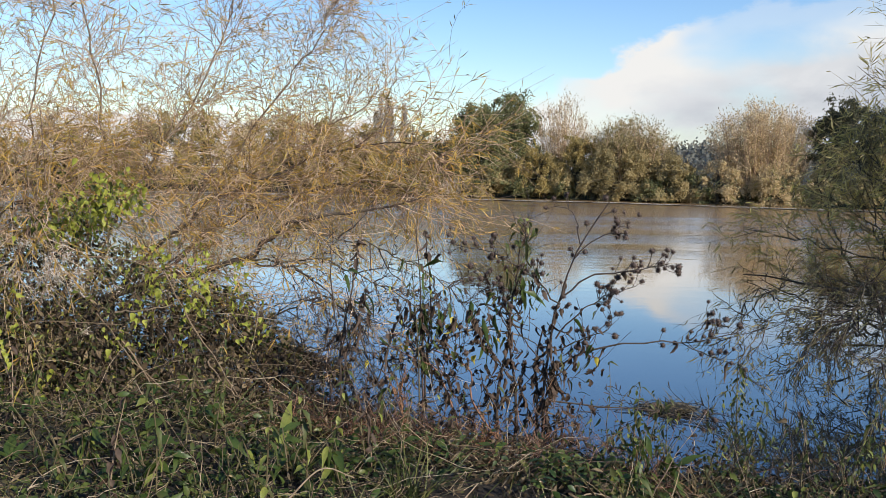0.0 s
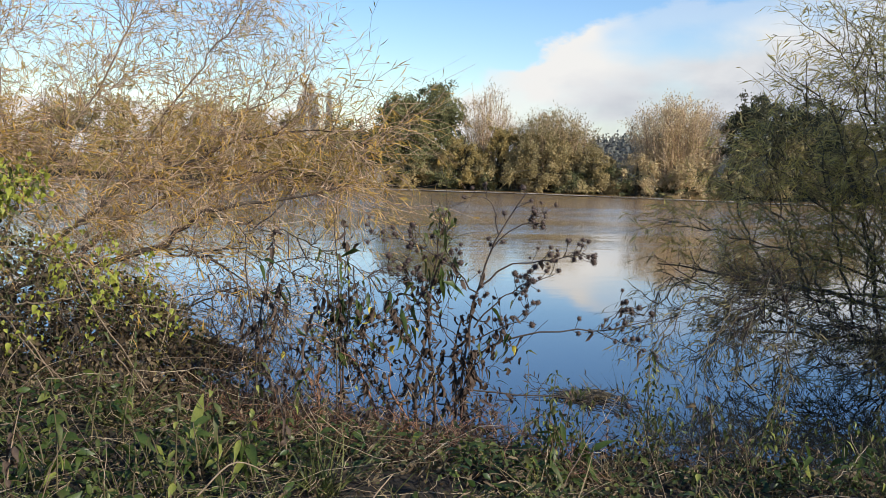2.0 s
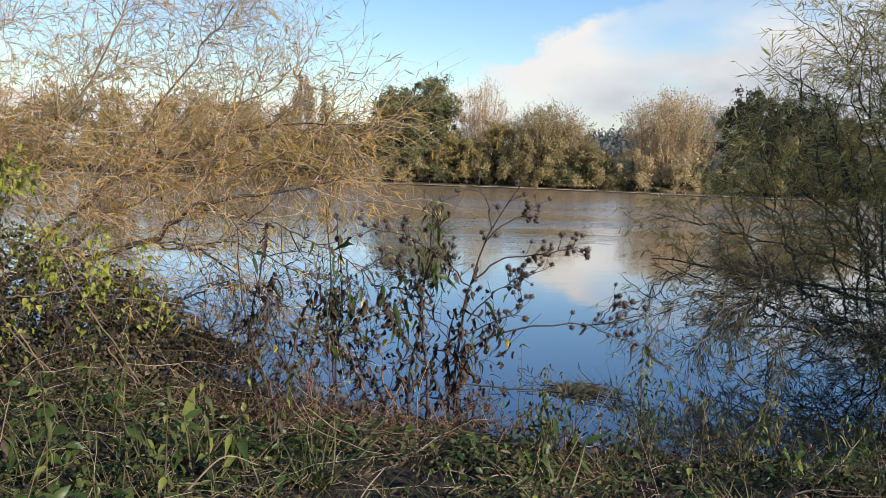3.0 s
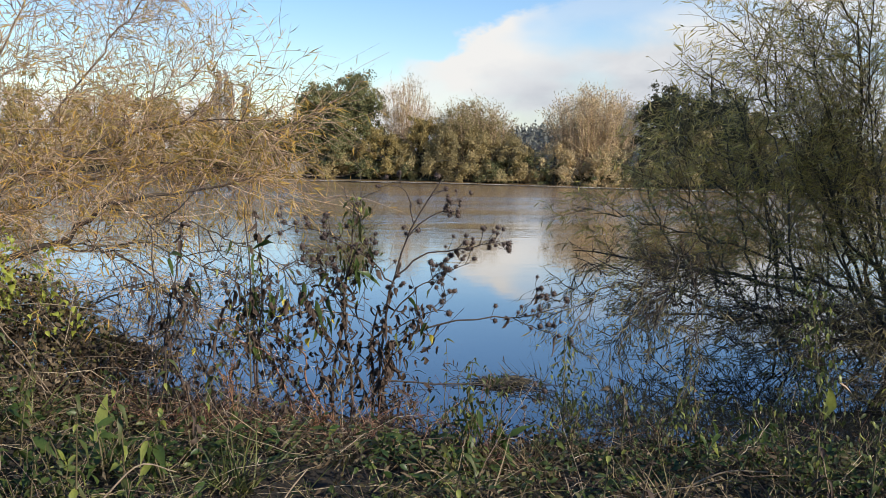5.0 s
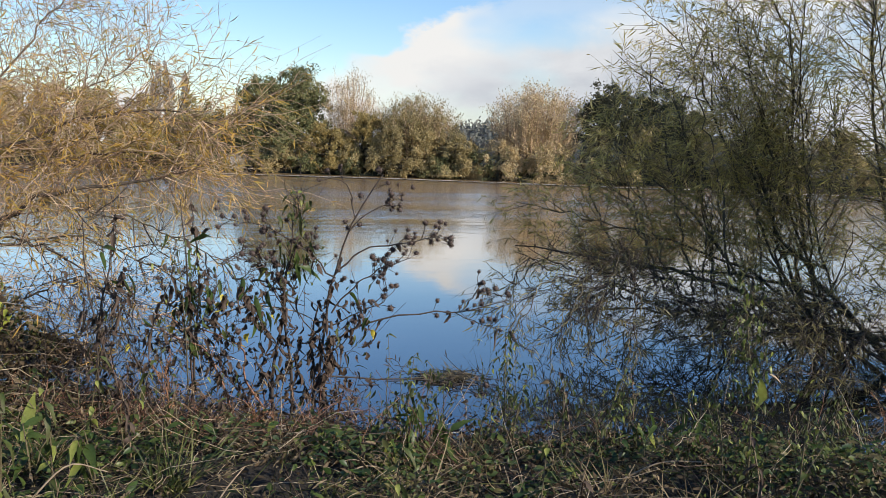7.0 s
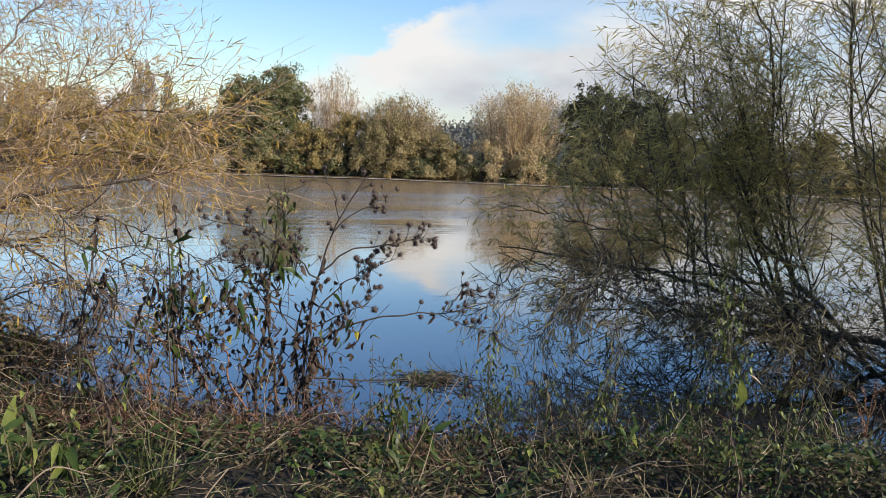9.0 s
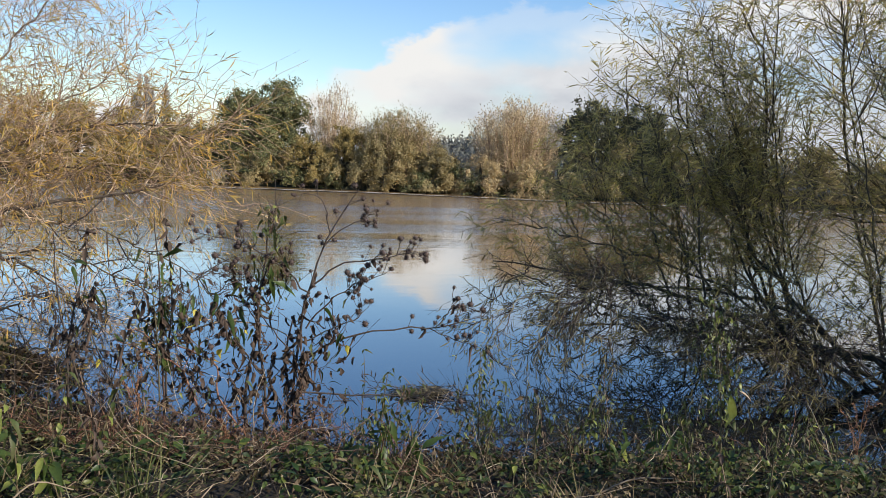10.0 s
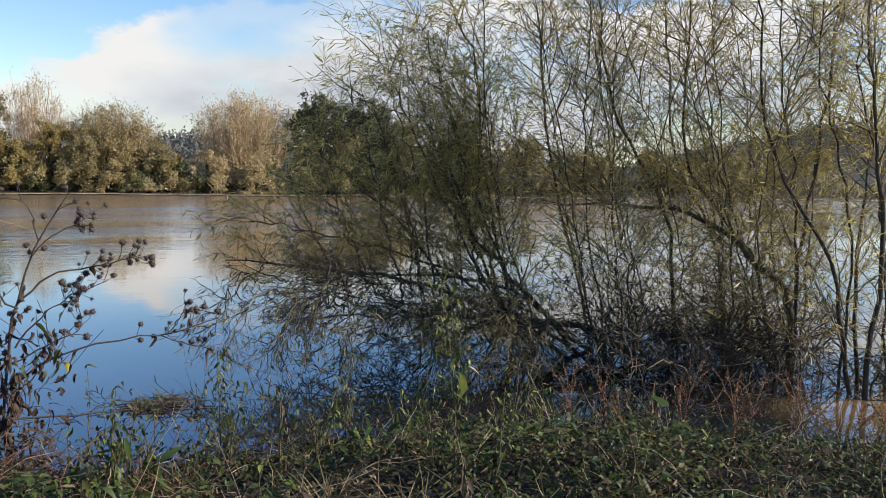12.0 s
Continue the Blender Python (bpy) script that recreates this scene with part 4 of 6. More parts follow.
def burdock(label, branches, mat, withered, greens, burs_lo=0.5):
    """branches: (points in the bank plane, butt radius, number of burs). The first one is the stem."""
    base = at_bank(*branches[0][0][0])
    plant = thing("burdock_plant", base, label, "burdock", "burdock by the water")
    for i, (pts, r, burs) in enumerate(branches):
        dy = rng.normal() * 0.05 if i else 0.0
        line = spline([at_bank(x, z, 4.36 + dy * j / len(pts)) for j, (x, z) in enumerate(pts)], 14)
        line += rng.normal(size=line.shape) * 0.004
        g = Geo()
        g.tube(line, r, max(r * 0.35, 0.0016), 6)
        arm = part("stem" if i == 0 else "branch", g, mat, plant, smooth=True)
        if burs:
            bur_spray(arm, line, int(burs * 1.35), burs_lo)
        for _ in range(withered if i else max(46, withered * 4)):
            q = line[rng.integers(2, 13) if i else rng.integers(1, 8)]
            hang_leaf(arm, WITHERED, q, 1.25, 0.55, "withered_leaf")
        for _ in range(greens):
            hang_leaf(arm, GREEN_BLADE, line[rng.integers(4, 13)], 0.8, 0.7)
    return plant


upper_burs = [
    ([(0.19, -0.10), (0.14, 0.23), (0.18, 0.65), (0.22, 0.88), (0.33, 1.20), (0.48, 1.45)], 0.0095, 10),
    ([(0.33, 1.20), (0.30, 1.34), (0.22, 1.41), (0.13, 1.39)], 0.004, 4),
    ([(0.31, 1.14), (0.42, 1.24), (0.52, 1.28), (0.58, 1.34)], 0.004, 11),
    ([(0.22, 0.88), (0.38, 1.02), (0.60, 1.06), (0.82, 1.11)], 0.006, 20),
    ([(0.20, 0.66), (0.34, 0.82), (0.46, 0.90), (0.64, 0.98)], 0.005, 16),
    ([(0.19, 0.58), (0.36, 0.66), (0.52, 0.74), (0.46, 0.98)], 0.004, 8),
]
lower_burs = [
    ([(0.17, 0.45), (0.40, 0.60), (0.75, 0.66), (1.00, 0.68), (1.22, 0.74)], 0.006, 12),
    ([(0.95, 0.67), (1.02, 0.76), (1.05, 0.84)], 0.003, 7),
    ([(0.90, 0.66), (1.05, 0.60), (1.20, 0.56)], 0.003, 4),
    ([(0.22, 0.86), (0.05, 1.02), (-0.15, 1.13), (-0.43, 1.20)], 0.005, 13),
    ([(0.16, 0.50), (0.02, 0.66), (-0.08, 0.80), (-0.10, 0.92)], 0.004, 10),
    ([(0.15, 0.40), (0.28, 0.50), (0.36, 0.62), (0.40, 0.72)], 0.004, 6),
    ([(0.15, 0.30), (0.50, 0.28), (0.85, 0.26), (1.10, 0.16), (1.2, 0.05)], 0.005, 6),
]
burdock("dark withered burdock carrying many round brown burs", upper_burs + lower_burs, DARK_STALK, 1, 0)
burdock("withered burdock with drooping blackened leaves and few burs", [
    ([(-0.02, -0.10), (-0.01, 0.30), (-0.05, 0.70), (-0.02, 1.05), (0.00, 1.30)], 0.009, 6),
    ([(-0.02, 0.62), (-0.12, 0.80), (-0.18, 0.95), (-0.20, 1.02)], 0.004, 10),
    ([(-0.02, 0.85), (0.06, 0.95), (0.10, 1.05)], 0.004, 7),
    ([(-0.03, 0.40), (-0.16, 0.58), (-0.22, 0.72)], 0.004, 8),
    ([(-0.03, 0.32), (0.08, 0.44), (0.10, 0.60)], 0.003, 5),
], DARK_STALK, 10, 3)
sprig = thing("bindweed", at_bank(0.0, 1.1), "green bindweed twined round the top of a dead burdock", "climbing plant")
for z0, n, wide in ((1.30, 14, 0.035), (1.20, 12, 0.05), (1.05, 12, 0.07), (0.92, 14, 0.09)):
    for _ in range(n):
        x, y, z = at_bank(rng.normal() * wide - 0.01, z0 + rng.normal() * 0.05)
        hang_leaf(sprig, GREEN_BLADE + LIME_BLADE, (x, y + rng.normal() * 0.04, z), 0.6, 0.55)
vine = Geo()
turns = np.linspace(0, 1, 30)
vine.tube(np.array([at_bank(0.015 * math.sin(22 * q) - 0.01, 0.75 + 0.58 * q, 4.36 + 0.015 * math.cos(22 * q)) for q in turns]), 0.002, 0.001, 4)
part("vine", vine, PLANT_STALK, sprig)
burdock("thin reddish burdock stem leaning out with tawny burs", [
    ([(-0.30, 0.02), (-0.45, 0.42), (-0.62, 0.52), (-0.80, 0.60)], 0.006, 6),
    ([(-0.45, 0.42), (-0.38, 0.55), (-0.30, 0.62)], 0.003, 6),
], RED_STALK, 2, 1)
burdock("tall blackened stalk hung with withered leaves", [
    ([(-0.55, 0.0), (-0.55, 0.40), (-0.57, 0.90), (-0.60, 1.28)], 0.007, 0),
    ([(-0.55, 0.55), (-0.45, 0.70), (-0.40, 0.85)], 0.003, 2),
    ([(-0.56, 0.60), (-0.68, 0.76), (-0.72, 0.86)], 0.003, 2),
], DARK_STALK, 6, 6)
burdock("blackened leaning stalk hung with withered leaves", [
    ([(-0.85, 0.02), (-0.98, 0.40), (-1.08, 0.80), (-1.10, 1.16)], 0.007, 0),
    ([(-1.0, 0.50), (-0.92, 0.66), (-0.86, 0.80)], 0.003, 0),
    ([(-1.03, 0.60), (-1.16, 0.72), (-1.22, 0.90)], 0.003, 0),
], DARK_STALK, 9, 0)

LONG_BLADE = [blade_mesh("leaf", l, w, GREEN_WORT, d, (0.15, 0.8, 1.0, 0.85, 0.5, 0.05)) for l, w, d in ((0.12, 0.032, 0.5), (0.15, 0.036, 0.7), (0.10, 0.030, 0.9))]
YELLOW_BLADE = [blade_mesh("yellow_leaf", l, w, TURNED_LEAF, 0.7) for l, w in ((0.065, 0.035), (0.05, 0.03))]


def wort(label, branches, mat, greens=(), yellows=(), dead=6, group="tall worts by the water"):
    """A tall herb by the waterline: branches are (points in the bank plane, butt radius); leaves hang at named places."""
    x, z = branches[0][0][0]
    plant = thing("tall_wort", at_bank(x, z), label, "wild plant", group)
    for i, (pts, r) in enumerate(branches):
        line = spline([at_bank(a, b, 4.34 + 0.03 * j * (-1) ** i) for j, (a, b) in enumerate(pts)], 16)
        line += rng.normal(size=line.shape) * 0.003
        g = Geo()
        g.tube(line, r, r * 0.4, 6)
        arm = part("stem" if i == 0 else "branch", g, mat, plant, smooth=True)
        for _ in range(dead):
            hang_leaf(arm, WITHERED, line[rng.integers(3, 16)], 1.25, 0.62, "withered_leaf")
    for x, z, n, blades in [(*q, LONG_BLADE) for q in greens] + [(*q, YELLOW_BLADE) for q in yellows]:
        for _ in range(n):
            bx, by, bz = at_bank(x + 0.03 * rng.normal(), z + 0.025 * rng.normal(), 4.34)
            hang_leaf(plant, blades, (bx, by + 0.03 * rng.normal(), bz), 0.95, 0.8)
    return plant


wort("arching red stem with hanging green leaves by the water", [
    ([(-0.10, 0.05), (-0.26, 0.27), (-0.27, 0.43), (-0.42, 0.52), (-0.59, 0.57), (-0.71, 0.62)], 0.006),
    ([(-0.59, 0.57), (-0.66, 0.66), (-0.74, 0.67)], 0.003)], RED_STALK, [(-0.55, 0.50, 3), (-0.27, 0.36, 1)], [(-0.66, 0.60, 3)], 3)
wort("pale broken stem lying across the dead burdock", [
    ([(-0.59, 0.57), (-0.45, 0.62), (-0.33, 0.67), (-0.21, 0.69), (-0.01, 0.65), (0.12, 0.58), (0.15, 0.45)], 0.006)], DEAD_STALK, [(-0.2, 0.62, 2)], (), 4)
wort("tall dark wort with clustered withered seed heads and green leaves", [
    ([(-0.55, 0.0), (-0.53, 0.5), (-0.51, 0.77), (-0.53, 1.01), (-0.56, 1.25)], 0.007),
    ([(-0.52, 0.55), (-0.42, 0.66), (-0.36, 0.78)], 0.004), ([(-0.52, 0.6), (-0.60, 0.72), (-0.63, 0.80)], 0.003)],
     DARK_STALK, [(-0.56, 1.05, 1), (-0.57, 0.83, 3), (-0.45, 0.80, 2), (-0.47, 1.06, 1)], [(-0.38, 0.73, 6)], 16)
wort("leaning dark wort nearly bare of leaves", [
    ([(-0.75, 0.05), (-0.79, 0.28), (-0.88, 0.47), (-0.96, 0.72), (-1.03, 0.90)], 0.006), ([(-0.82, 0.35), (-0.71, 0.69), (-0.64, 0.85), (-0.61, 1.0)], 0.004)],
     DARK_STALK, [(-0.72, 0.55, 1)], [(-0.84, 0.52, 1)], 4)
wort("dark upright wort with small greenish leaves", [
    ([(-1.03, 0.1), (-1.03, 0.6), (-0.98, 0.9), (-0.95, 1.19)], 0.006), ([(-1.02, 0.62), (-0.93, 0.75), (-0.88, 0.92)], 0.003)],
     DARK_STALK, [(-0.90, 0.85, 3), (-0.97, 1.0, 2)], (), 14)
wort("dark stem between the burdocks with broad green leaves", [
    ([(-0.11, 0.0), (-0.11, 0.34), (-0.06, 0.63), (-0.06, 0.81), (0.02, 1.07)], 0.0105), ([(-0.1, 0.5), (-0.2, 0.66), (-0.28, 0.82)], 0.004)],
     DARK_STALK, [(-0.26, 0.82, 2), (-0.17, 0.79, 2), (-0.17, 0.67, 3), (-0.03, 0.95, 4)], [(-0.2, 0.6, 2)], 20)
wort("short dark stem thick with shrivelled leaves", [
    ([(0.10, 0.0), (0.12, 0.25), (0.10, 0.5), (0.14, 0.72)], 0.011), ([(0.12, 0.2), (0.2, 0.4), (0.22, 0.55)], 0.005), ([(0.11, 0.15), (0.02, 0.35), (0.03, 0.52)], 0.005)],
     DARK_STALK, [(0.30, 0.78, 1), (0.42, 0.63, 1)], [(0.42, 0.60, 1)], 14)
# rags of dead leaf that cling in masses to the old stems, with some green still among them
for cx, cz, wx, wz, n, green, label in (
        (-0.04, 0.90, 0.12, 0.13, 66, 0.35, "mass of shrivelled leaves and dry seed clinging to a burdock"),
        (0.20, 0.32, 0.050, 0.20, 130, 0.05, "blackened leaf rags hanging down a burdock stem"),
        (-0.08, 0.45, 0.07, 0.17, 70, 0.10, "blackened leaf rags hanging down a dead stem"),
        (-0.49, 0.78, 0.07, 0.15, 90, 0.55, "nightshade leaves and dry seed heads on a tall stem"),
        (-0.36, 0.48, 0.08, 0.12, 45, 0.15, "shrivelled leaves hanging by the water"),
        (-0.68, 0.42, 0.08, 0.15, 40, 0.2, "shrivelled leaves hanging by the water"),
        (0.03, 1.23, 0.030, 0.06, 30, 0.95, "tuft of fresh green leaves at the top of a dead stem"),
        (0.36, 0.62, 0.06, 0.12, 45, 0.3, "shrivelled leaves on a burdock side branch"),
        (-0.98, 0.50, 0.06, 0.22, 45, 0.1, "blackened leaf rags hanging down a leaning stem")):
    rag = thing("leaf_rags", (cx, 4.36, cz), label, "dead leaves", "leaf rags on the dead stems")
    for _ in range(n):
        at = np.array([cx + wx * rng.normal(), 4.36 + 0.05 * rng.normal(), cz + wz * rng.normal()])
        if at[2] < 0.06:
            continue
        if rng.random() < green:
            hang_leaf(rag, GREEN_BLADE, at, 0.8, 0.62)
        else:
            hang_leaf(rag, WITHERED, at, 1.25, 0.52, "withered_leaf")
    g = Geo()
    k = 14
    p = np.array([cx, 4.36, cz]) + randn(k) * np.array([wx, 0.04, wz]) * 0.8
    g.tubes(arcs(p, unit(randn(k) * 0.5 + np.array([0, 0, 1.0])), 0.10 + 0.16 * rng.random(k), randn(k) * 0.3, 5, 0.02), np.full((k, 5), 0.0016), 3)
    part("twig_tangle", g, DARK_STALK, rag, kind="stuff")

for x, y, h in ((0.58, 5.2, 0.4), (0.70, 5.3, 0.25), (0.95, 5.1, 0.22), (0.45, 5.0, 0.2), (1.25, 5.4, 0.2)):
    plant = thing("water_sprig", (x, y, -0.05), "thin green sprig standing out of the flood water", "wild plant", "sprigs in the water")
    line = spline([(x, y, -0.05), (x + 0.02 * rng.normal(), y, h * 0.5), (x + 0.05 * rng.normal(), y, h)], 10)
    g = Geo()
    g.tube(line, 0.003, 0.0012, 4)
    part("stem", g, PLANT_STALK, plant)
    for k in range(int(30 * h)):
        hang_leaf(plant, GREEN_BLADE, line[rng.integers(2, 10)], 0.3, 0.42)


def stalk(height, lean, leaves):
    """A dead upright stalk built at the origin, with a few side shoots and shrivelled hanging leaves."""
    plant = thing("withered_stalk", (0, 0, 0), "blackened dead stalk with shrivelled hanging leaves", "dead plant", "dead stalks by the water")
    line = spline([(0, 0, -0.05), (lean * 0.3, rng.normal() * 0.03, height * 0.5), (lean, rng.normal() * 0.06, height)], 12)
    g = Geo()
    g.tube(line, 0.0055, 0.0018, 5)
    part("stem", g, DARK_STALK, plant, smooth=True)
    p, t, _ = along(line[None], 5, 0.3, 0.95)
    sh = arcs(p, sprout(t, 40, 0.4), 0.10 + 0.14 * rng.random(5), randn(5) * 0.2, 5, 0.02)
    for one in sh:
        g = Geo()
        g.tube(one, 0.0022, 0.001, 4)
        shoot = part("shoot", g, DARK_STALK, plant)
        for _ in range(2):
            hang_leaf(shoot, WITHERED, one[rng.integers(2, 5)], 1.25, 0.5, "withered_leaf")
    for _ in range(leaves):
        hang_leaf(plant, WITHERED, line[rng.integers(3, 12)], 1.25, 0.6, "withered_leaf")
    return plant


stalk_kinds = [stalk(0.55, 0.06, 8), stalk(0.75, -0.12, 9), stalk(0.95, 0.05, 9), stalk(0.42, 0.15, 6), stalk(0.68, 0.02, 14)]
for i in range(17):
    x = rng.uniform(-1.45, 0.55)
    y = float(np.interp(x, NEAR[:, 0], NEAR[:, 1])) + rng.normal() * 0.16 - 0.05
    z = float(ground_height(np.array([x]), np.array([y]))[0])
    k = int(rng.integers(5))
    m = Matrix.LocRotScale((x, y, z - 0.02), Euler((rng.normal() * 0.16, rng.normal() * 0.20, rng.uniform(0, 6.28))), (rng.uniform(0.8, 1.1),) * 2 + (rng.uniform(0.45, 1.05),))
    if i < 5:
        stalk_kinds[i].matrix_basis = m
    else:
        copy_thing(stalk_kinds[k], m)


# ---- nettles, docks and other single plants of the near bank ----
def herb(name, label, height, pairs, blades, stalk, lean=0.08, scale=1.0):
    """An upright herb built at the origin: a stem with leaves in crossed pairs, smaller to the top."""
    plant = thing(name, (0, 0, 0), label, "wild plant", "herbs of the bank")
    top = (rng.normal() * lean, rng.normal() * lean)
    line = spline([(0, 0, -0.05), (top[0] * 0.3, top[1] * 0.3, height * 0.5), (top[0], top[1], height)], 10)
    g = Geo()
    g.tube(line, 0.0045, 0.0015, 5)
    part("stem", g, stalk, plant, smooth=True)
    for i in range(pairs):
        s = 0.25 + 0.75 * i / max(1, pairs - 1)
        q = line[min(9, int(s * 9))]
        for side in (0, math.pi):
            ang = i * math.pi / 2 + side + rng.normal() * 0.3
            put_piece("leaf", blades[rng.integers(len(blades))], plant, q, (rng.normal() * 0.2, 0.15 + rng.normal() * 0.25, ang),
                      scale * (1.15 - 0.6 * s) * rng.uniform(0.8, 1.2))
    return plant


def plant_spot(x, y, turn, size=1.0, sink=0.02):
    z = float(ground_height(np.array([x]), np.array([y]))[0]) - sink
    return Matrix.LocRotScale((x, y, z), Euler((rng.normal() * 0.08, rng.normal() * 0.08, turn)), None)


kinds = [herb("nettle", "green nettle with toothed leaves in low bank growth", 0.34, 6, GREEN_BLADE, PLANT_STALK),
         herb("nettle", "short green nettle among dead grass", 0.22, 5, GREEN_BLADE, PLANT_STALK),
         herb("nettle", "tall leggy nettle with yellowing leaves", 0.52, 8, GREEN_BLADE + LIME_BLADE, PLANT_STALK),
         herb("withered_herb", "withered brown herb with curled leaves", 0.45, 7, WITHERED, DEAD_STALK, 0.12, 0.75),
         herb("lime_herb", "lime-green young herb catching the light", 0.24, 5, LIME_BLADE, PLANT_STALK)]
spots = []
for i in range(110):
    x = rng.uniform(-3.6, 4.0)
    edge = float(np.interp(x, NEAR[:, 0], NEAR[:, 1]))
    y = edge - 0.05 - rng.random() ** 1.3 * min(2.2, edge - 1.2)
    k = int(rng.choice(5, p=(0.32, 0.32, 0.07, 0.24, 0.05)))
    if x > 1.9:
        k = 1 if k in (0, 2, 3) else k
    spots.append((k, x, y))
for i in range(34):
    spots.append((int(rng.choice((0, 0, 1, 2))), rng.uniform(-2.6, -0.5), rng.uniform(2.9, 3.75)))
# taller ones that stand out
spots += [(2, 1.12, 4.1), (2, 0.55, 3.75), (0, 0.6, 3.7), (2, 1.62, 3.9), (4, 0.62, 3.8), (4, 0.05, 3.75)]
used = set()
for k, x, y in spots:
    m = plant_spot(x, y, rng.uniform(0, 6.28))
    if k not in used:
        used.add(k)
        kinds[k].matrix_basis = m
    else:
        copy_thing(kinds[k], m)

# tall plants overgrown with bindweed
SMALL_BLADE = [blade_mesh("leaf", l, w, NETTLE_LEAF, d) for l, w, d in ((0.042, 0.019, 0.5), (0.055, 0.022, 0.8), (0.034, 0.017, 0.4))]
SMALL_LIME = [blade_mesh("leaf", l, w, LIME_LEAF, d) for l, w, d in ((0.040, 0.020, 0.5), (0.048, 0.021, 0.9))]


def overgrown(x, y, height, leaves, lean, label, wide=0.05, size=0.6, lime=0.16):
    z = float(ground_height(np.array([x]), np.array([y]))[0])
    plant = thing("overgrown_stalk", (x, y, z), label, "wild plant", "tall herbs of the bank")
    line = spline([(x, y, z - 0.05), (x + lean * 0.2, y, z + height * 0.5), (x + lean, y + 0.03, z + height)], 14)
    g = Geo()
    g.tube(line, 0.005, 0.0018, 5)
    part("stem", g, PLANT_STALK, plant, smooth=True)
    turn = np.linspace(0, 1, 40)
    g = Geo()
    g.tube(np.array([np.array(line[min(13, int(q * 13))]) * (1 - (q * 13) % 1) + np.array(line[min(13, int(q * 13) + 1)]) * ((q * 13) % 1)
                     + np.array([0.012 * math.cos(40 * q), 0.012 * math.sin(40 * q), 0]) for q in turn]), 0.0016, 0.001, 4)
    part("vine", g, PLANT_STALK, plant)
    for k in range(leaves):
        q = line[min(13, 2 + int(12 * rng.random() ** 0.8))]
        hang_leaf(plant, SMALL_LIME if rng.random() < lime else SMALL_BLADE, q + rng.normal(size=3) * np.array([wide, wide, 0.03]), 0.7, size)
    return plant


tall_stalk = overgrown(1.80, 2.95, 0.90, 320, -0.06, "tall spindly stalk overgrown with small lime bindweed", 0.040, 0.55, 0.25)
PALE_BLADE = blade_mesh("pale_leaf", 0.13, 0.034, PALE_STALK, 0.2)
tagged(put_piece("pale_leaf", PALE_BLADE, tall_stalk, (1.84, 2.93, 0.76), (0.5, 0.55, 0.15)), "pale dried leaf")
put_piece("leaf", LIME_BLADE[0], tall_stalk, (1.80, 2.92, 0.74), (0.2, 1.2, 0.4), 1.7)
overgrown(1.72, 3.00, 0.50, 150, -0.05, "leaning stalk overgrown with small green bindweed", 0.05, 0.50, 0.2)
overgrown(1.95, 2.85, 0.42, 120, 0.05, "short stalk overgrown with small green bindweed", 0.06, 0.50, 0.2)
overgrown(1.10, 4.12, 0.62, 150, 0.0, "slender nettle stalk overgrown with small green leaves", 0.05)
overgrown(1.55, 3.85, 0.42, 60, 0.10, "dark leaning stalk with few green leaves")
overgrown(0.60, 3.72, 0.44, 110, 0.05, "leafy green nettle at the water's edge", 0.07)
overgrown(0.48, 3.66, 0.30, 24, -0.05, "short leafy green nettle at the water's edge", 0.07)
overgrown(-0.52, 4.30, 1.00, 70, -0.06, "tall dead stalk hung with green nightshade leaves", 0.06)
overgrown(2.55, 3.5, 0.34, 70, 0.05, "leafy green nettle on the low bank", 0.07)

# clumps of nettle and bindweed along the edge of the low bank
for i in range(15):
    x = 0.35 + 3.1 * (i + 0.7 * rng.random()) / 15
    y = float(np.interp(x, NEAR[:, 0], NEAR[:, 1])) - 0.15 - 0.45 * rng.random()
    overgrown(x, y, 0.20 + 0.20 * rng.random(), 56, 0.08 * rng.normal(), "low clump of nettle tangled with bindweed at the bank's edge", 0.065, 0.65, 0.05)

# rusty dead docks with seed still on the stalk
def rusty_dock(height):
    plant = thing("dead_dock", (0, 0, 0), "rust-brown dead dock stalk with clinging seed", "dead plant", "dead docks of the bank")
    line = spline([(0, 0, -0.05), (0.02, 0.01, height * 0.5), (0.07 * rng.normal(), 0.05, height)], 10)
    g = Geo()
    g.tube(line, 0.004, 0.0015, 5)
    part("stem", g, RUST_STALK, plant, smooth=True)
    p, t, _ = along(line[None], 6, 0.4, 0.9)
    for one in arcs(p, sprout(t, 28, 0.5), 0.10 + 0.12 * rng.random(6), randn(6) * 0.15, 6, 0.02):
        g = Geo()
        g.tube(one, 0.002, 0.001, 4)
        q, tt, _ = along(one[None], 40, 0.25, 1.0)
        g.ribbons(q, sprout(tt, 70), randn(40), 0.007 + 0.006 * rng.random(40), 0.005, (0.4, 1.0, 0.2), 0.3)
        part("seed_spike", g, RUST_STALK, plant)
    return plant


docks = [rusty_dock(0.42), rusty_dock(0.30), rusty_dock(0.52)]
for i, (x, y) in enumerate(((3.75, 2.75), (3.9, 2.55), (3.6, 2.95), (3.45, 2.8), (3.2, 2.75), (3.65, 2.6), (2.9, 3.2), (2.75, 2.95), (3.35, 3.15), (3.3, 3.1), (3.95, 2.35), (2.6, 3.2), (-0.55, 3.95), (-0.15, 3.85), (3.1, 2.6))):
    m = plant_spot(x, y, rng.uniform(0, 6.28))
    if i < 3:
        docks[i].matrix_basis = m
    else:
        copy_thing(docks[i % 3], m)

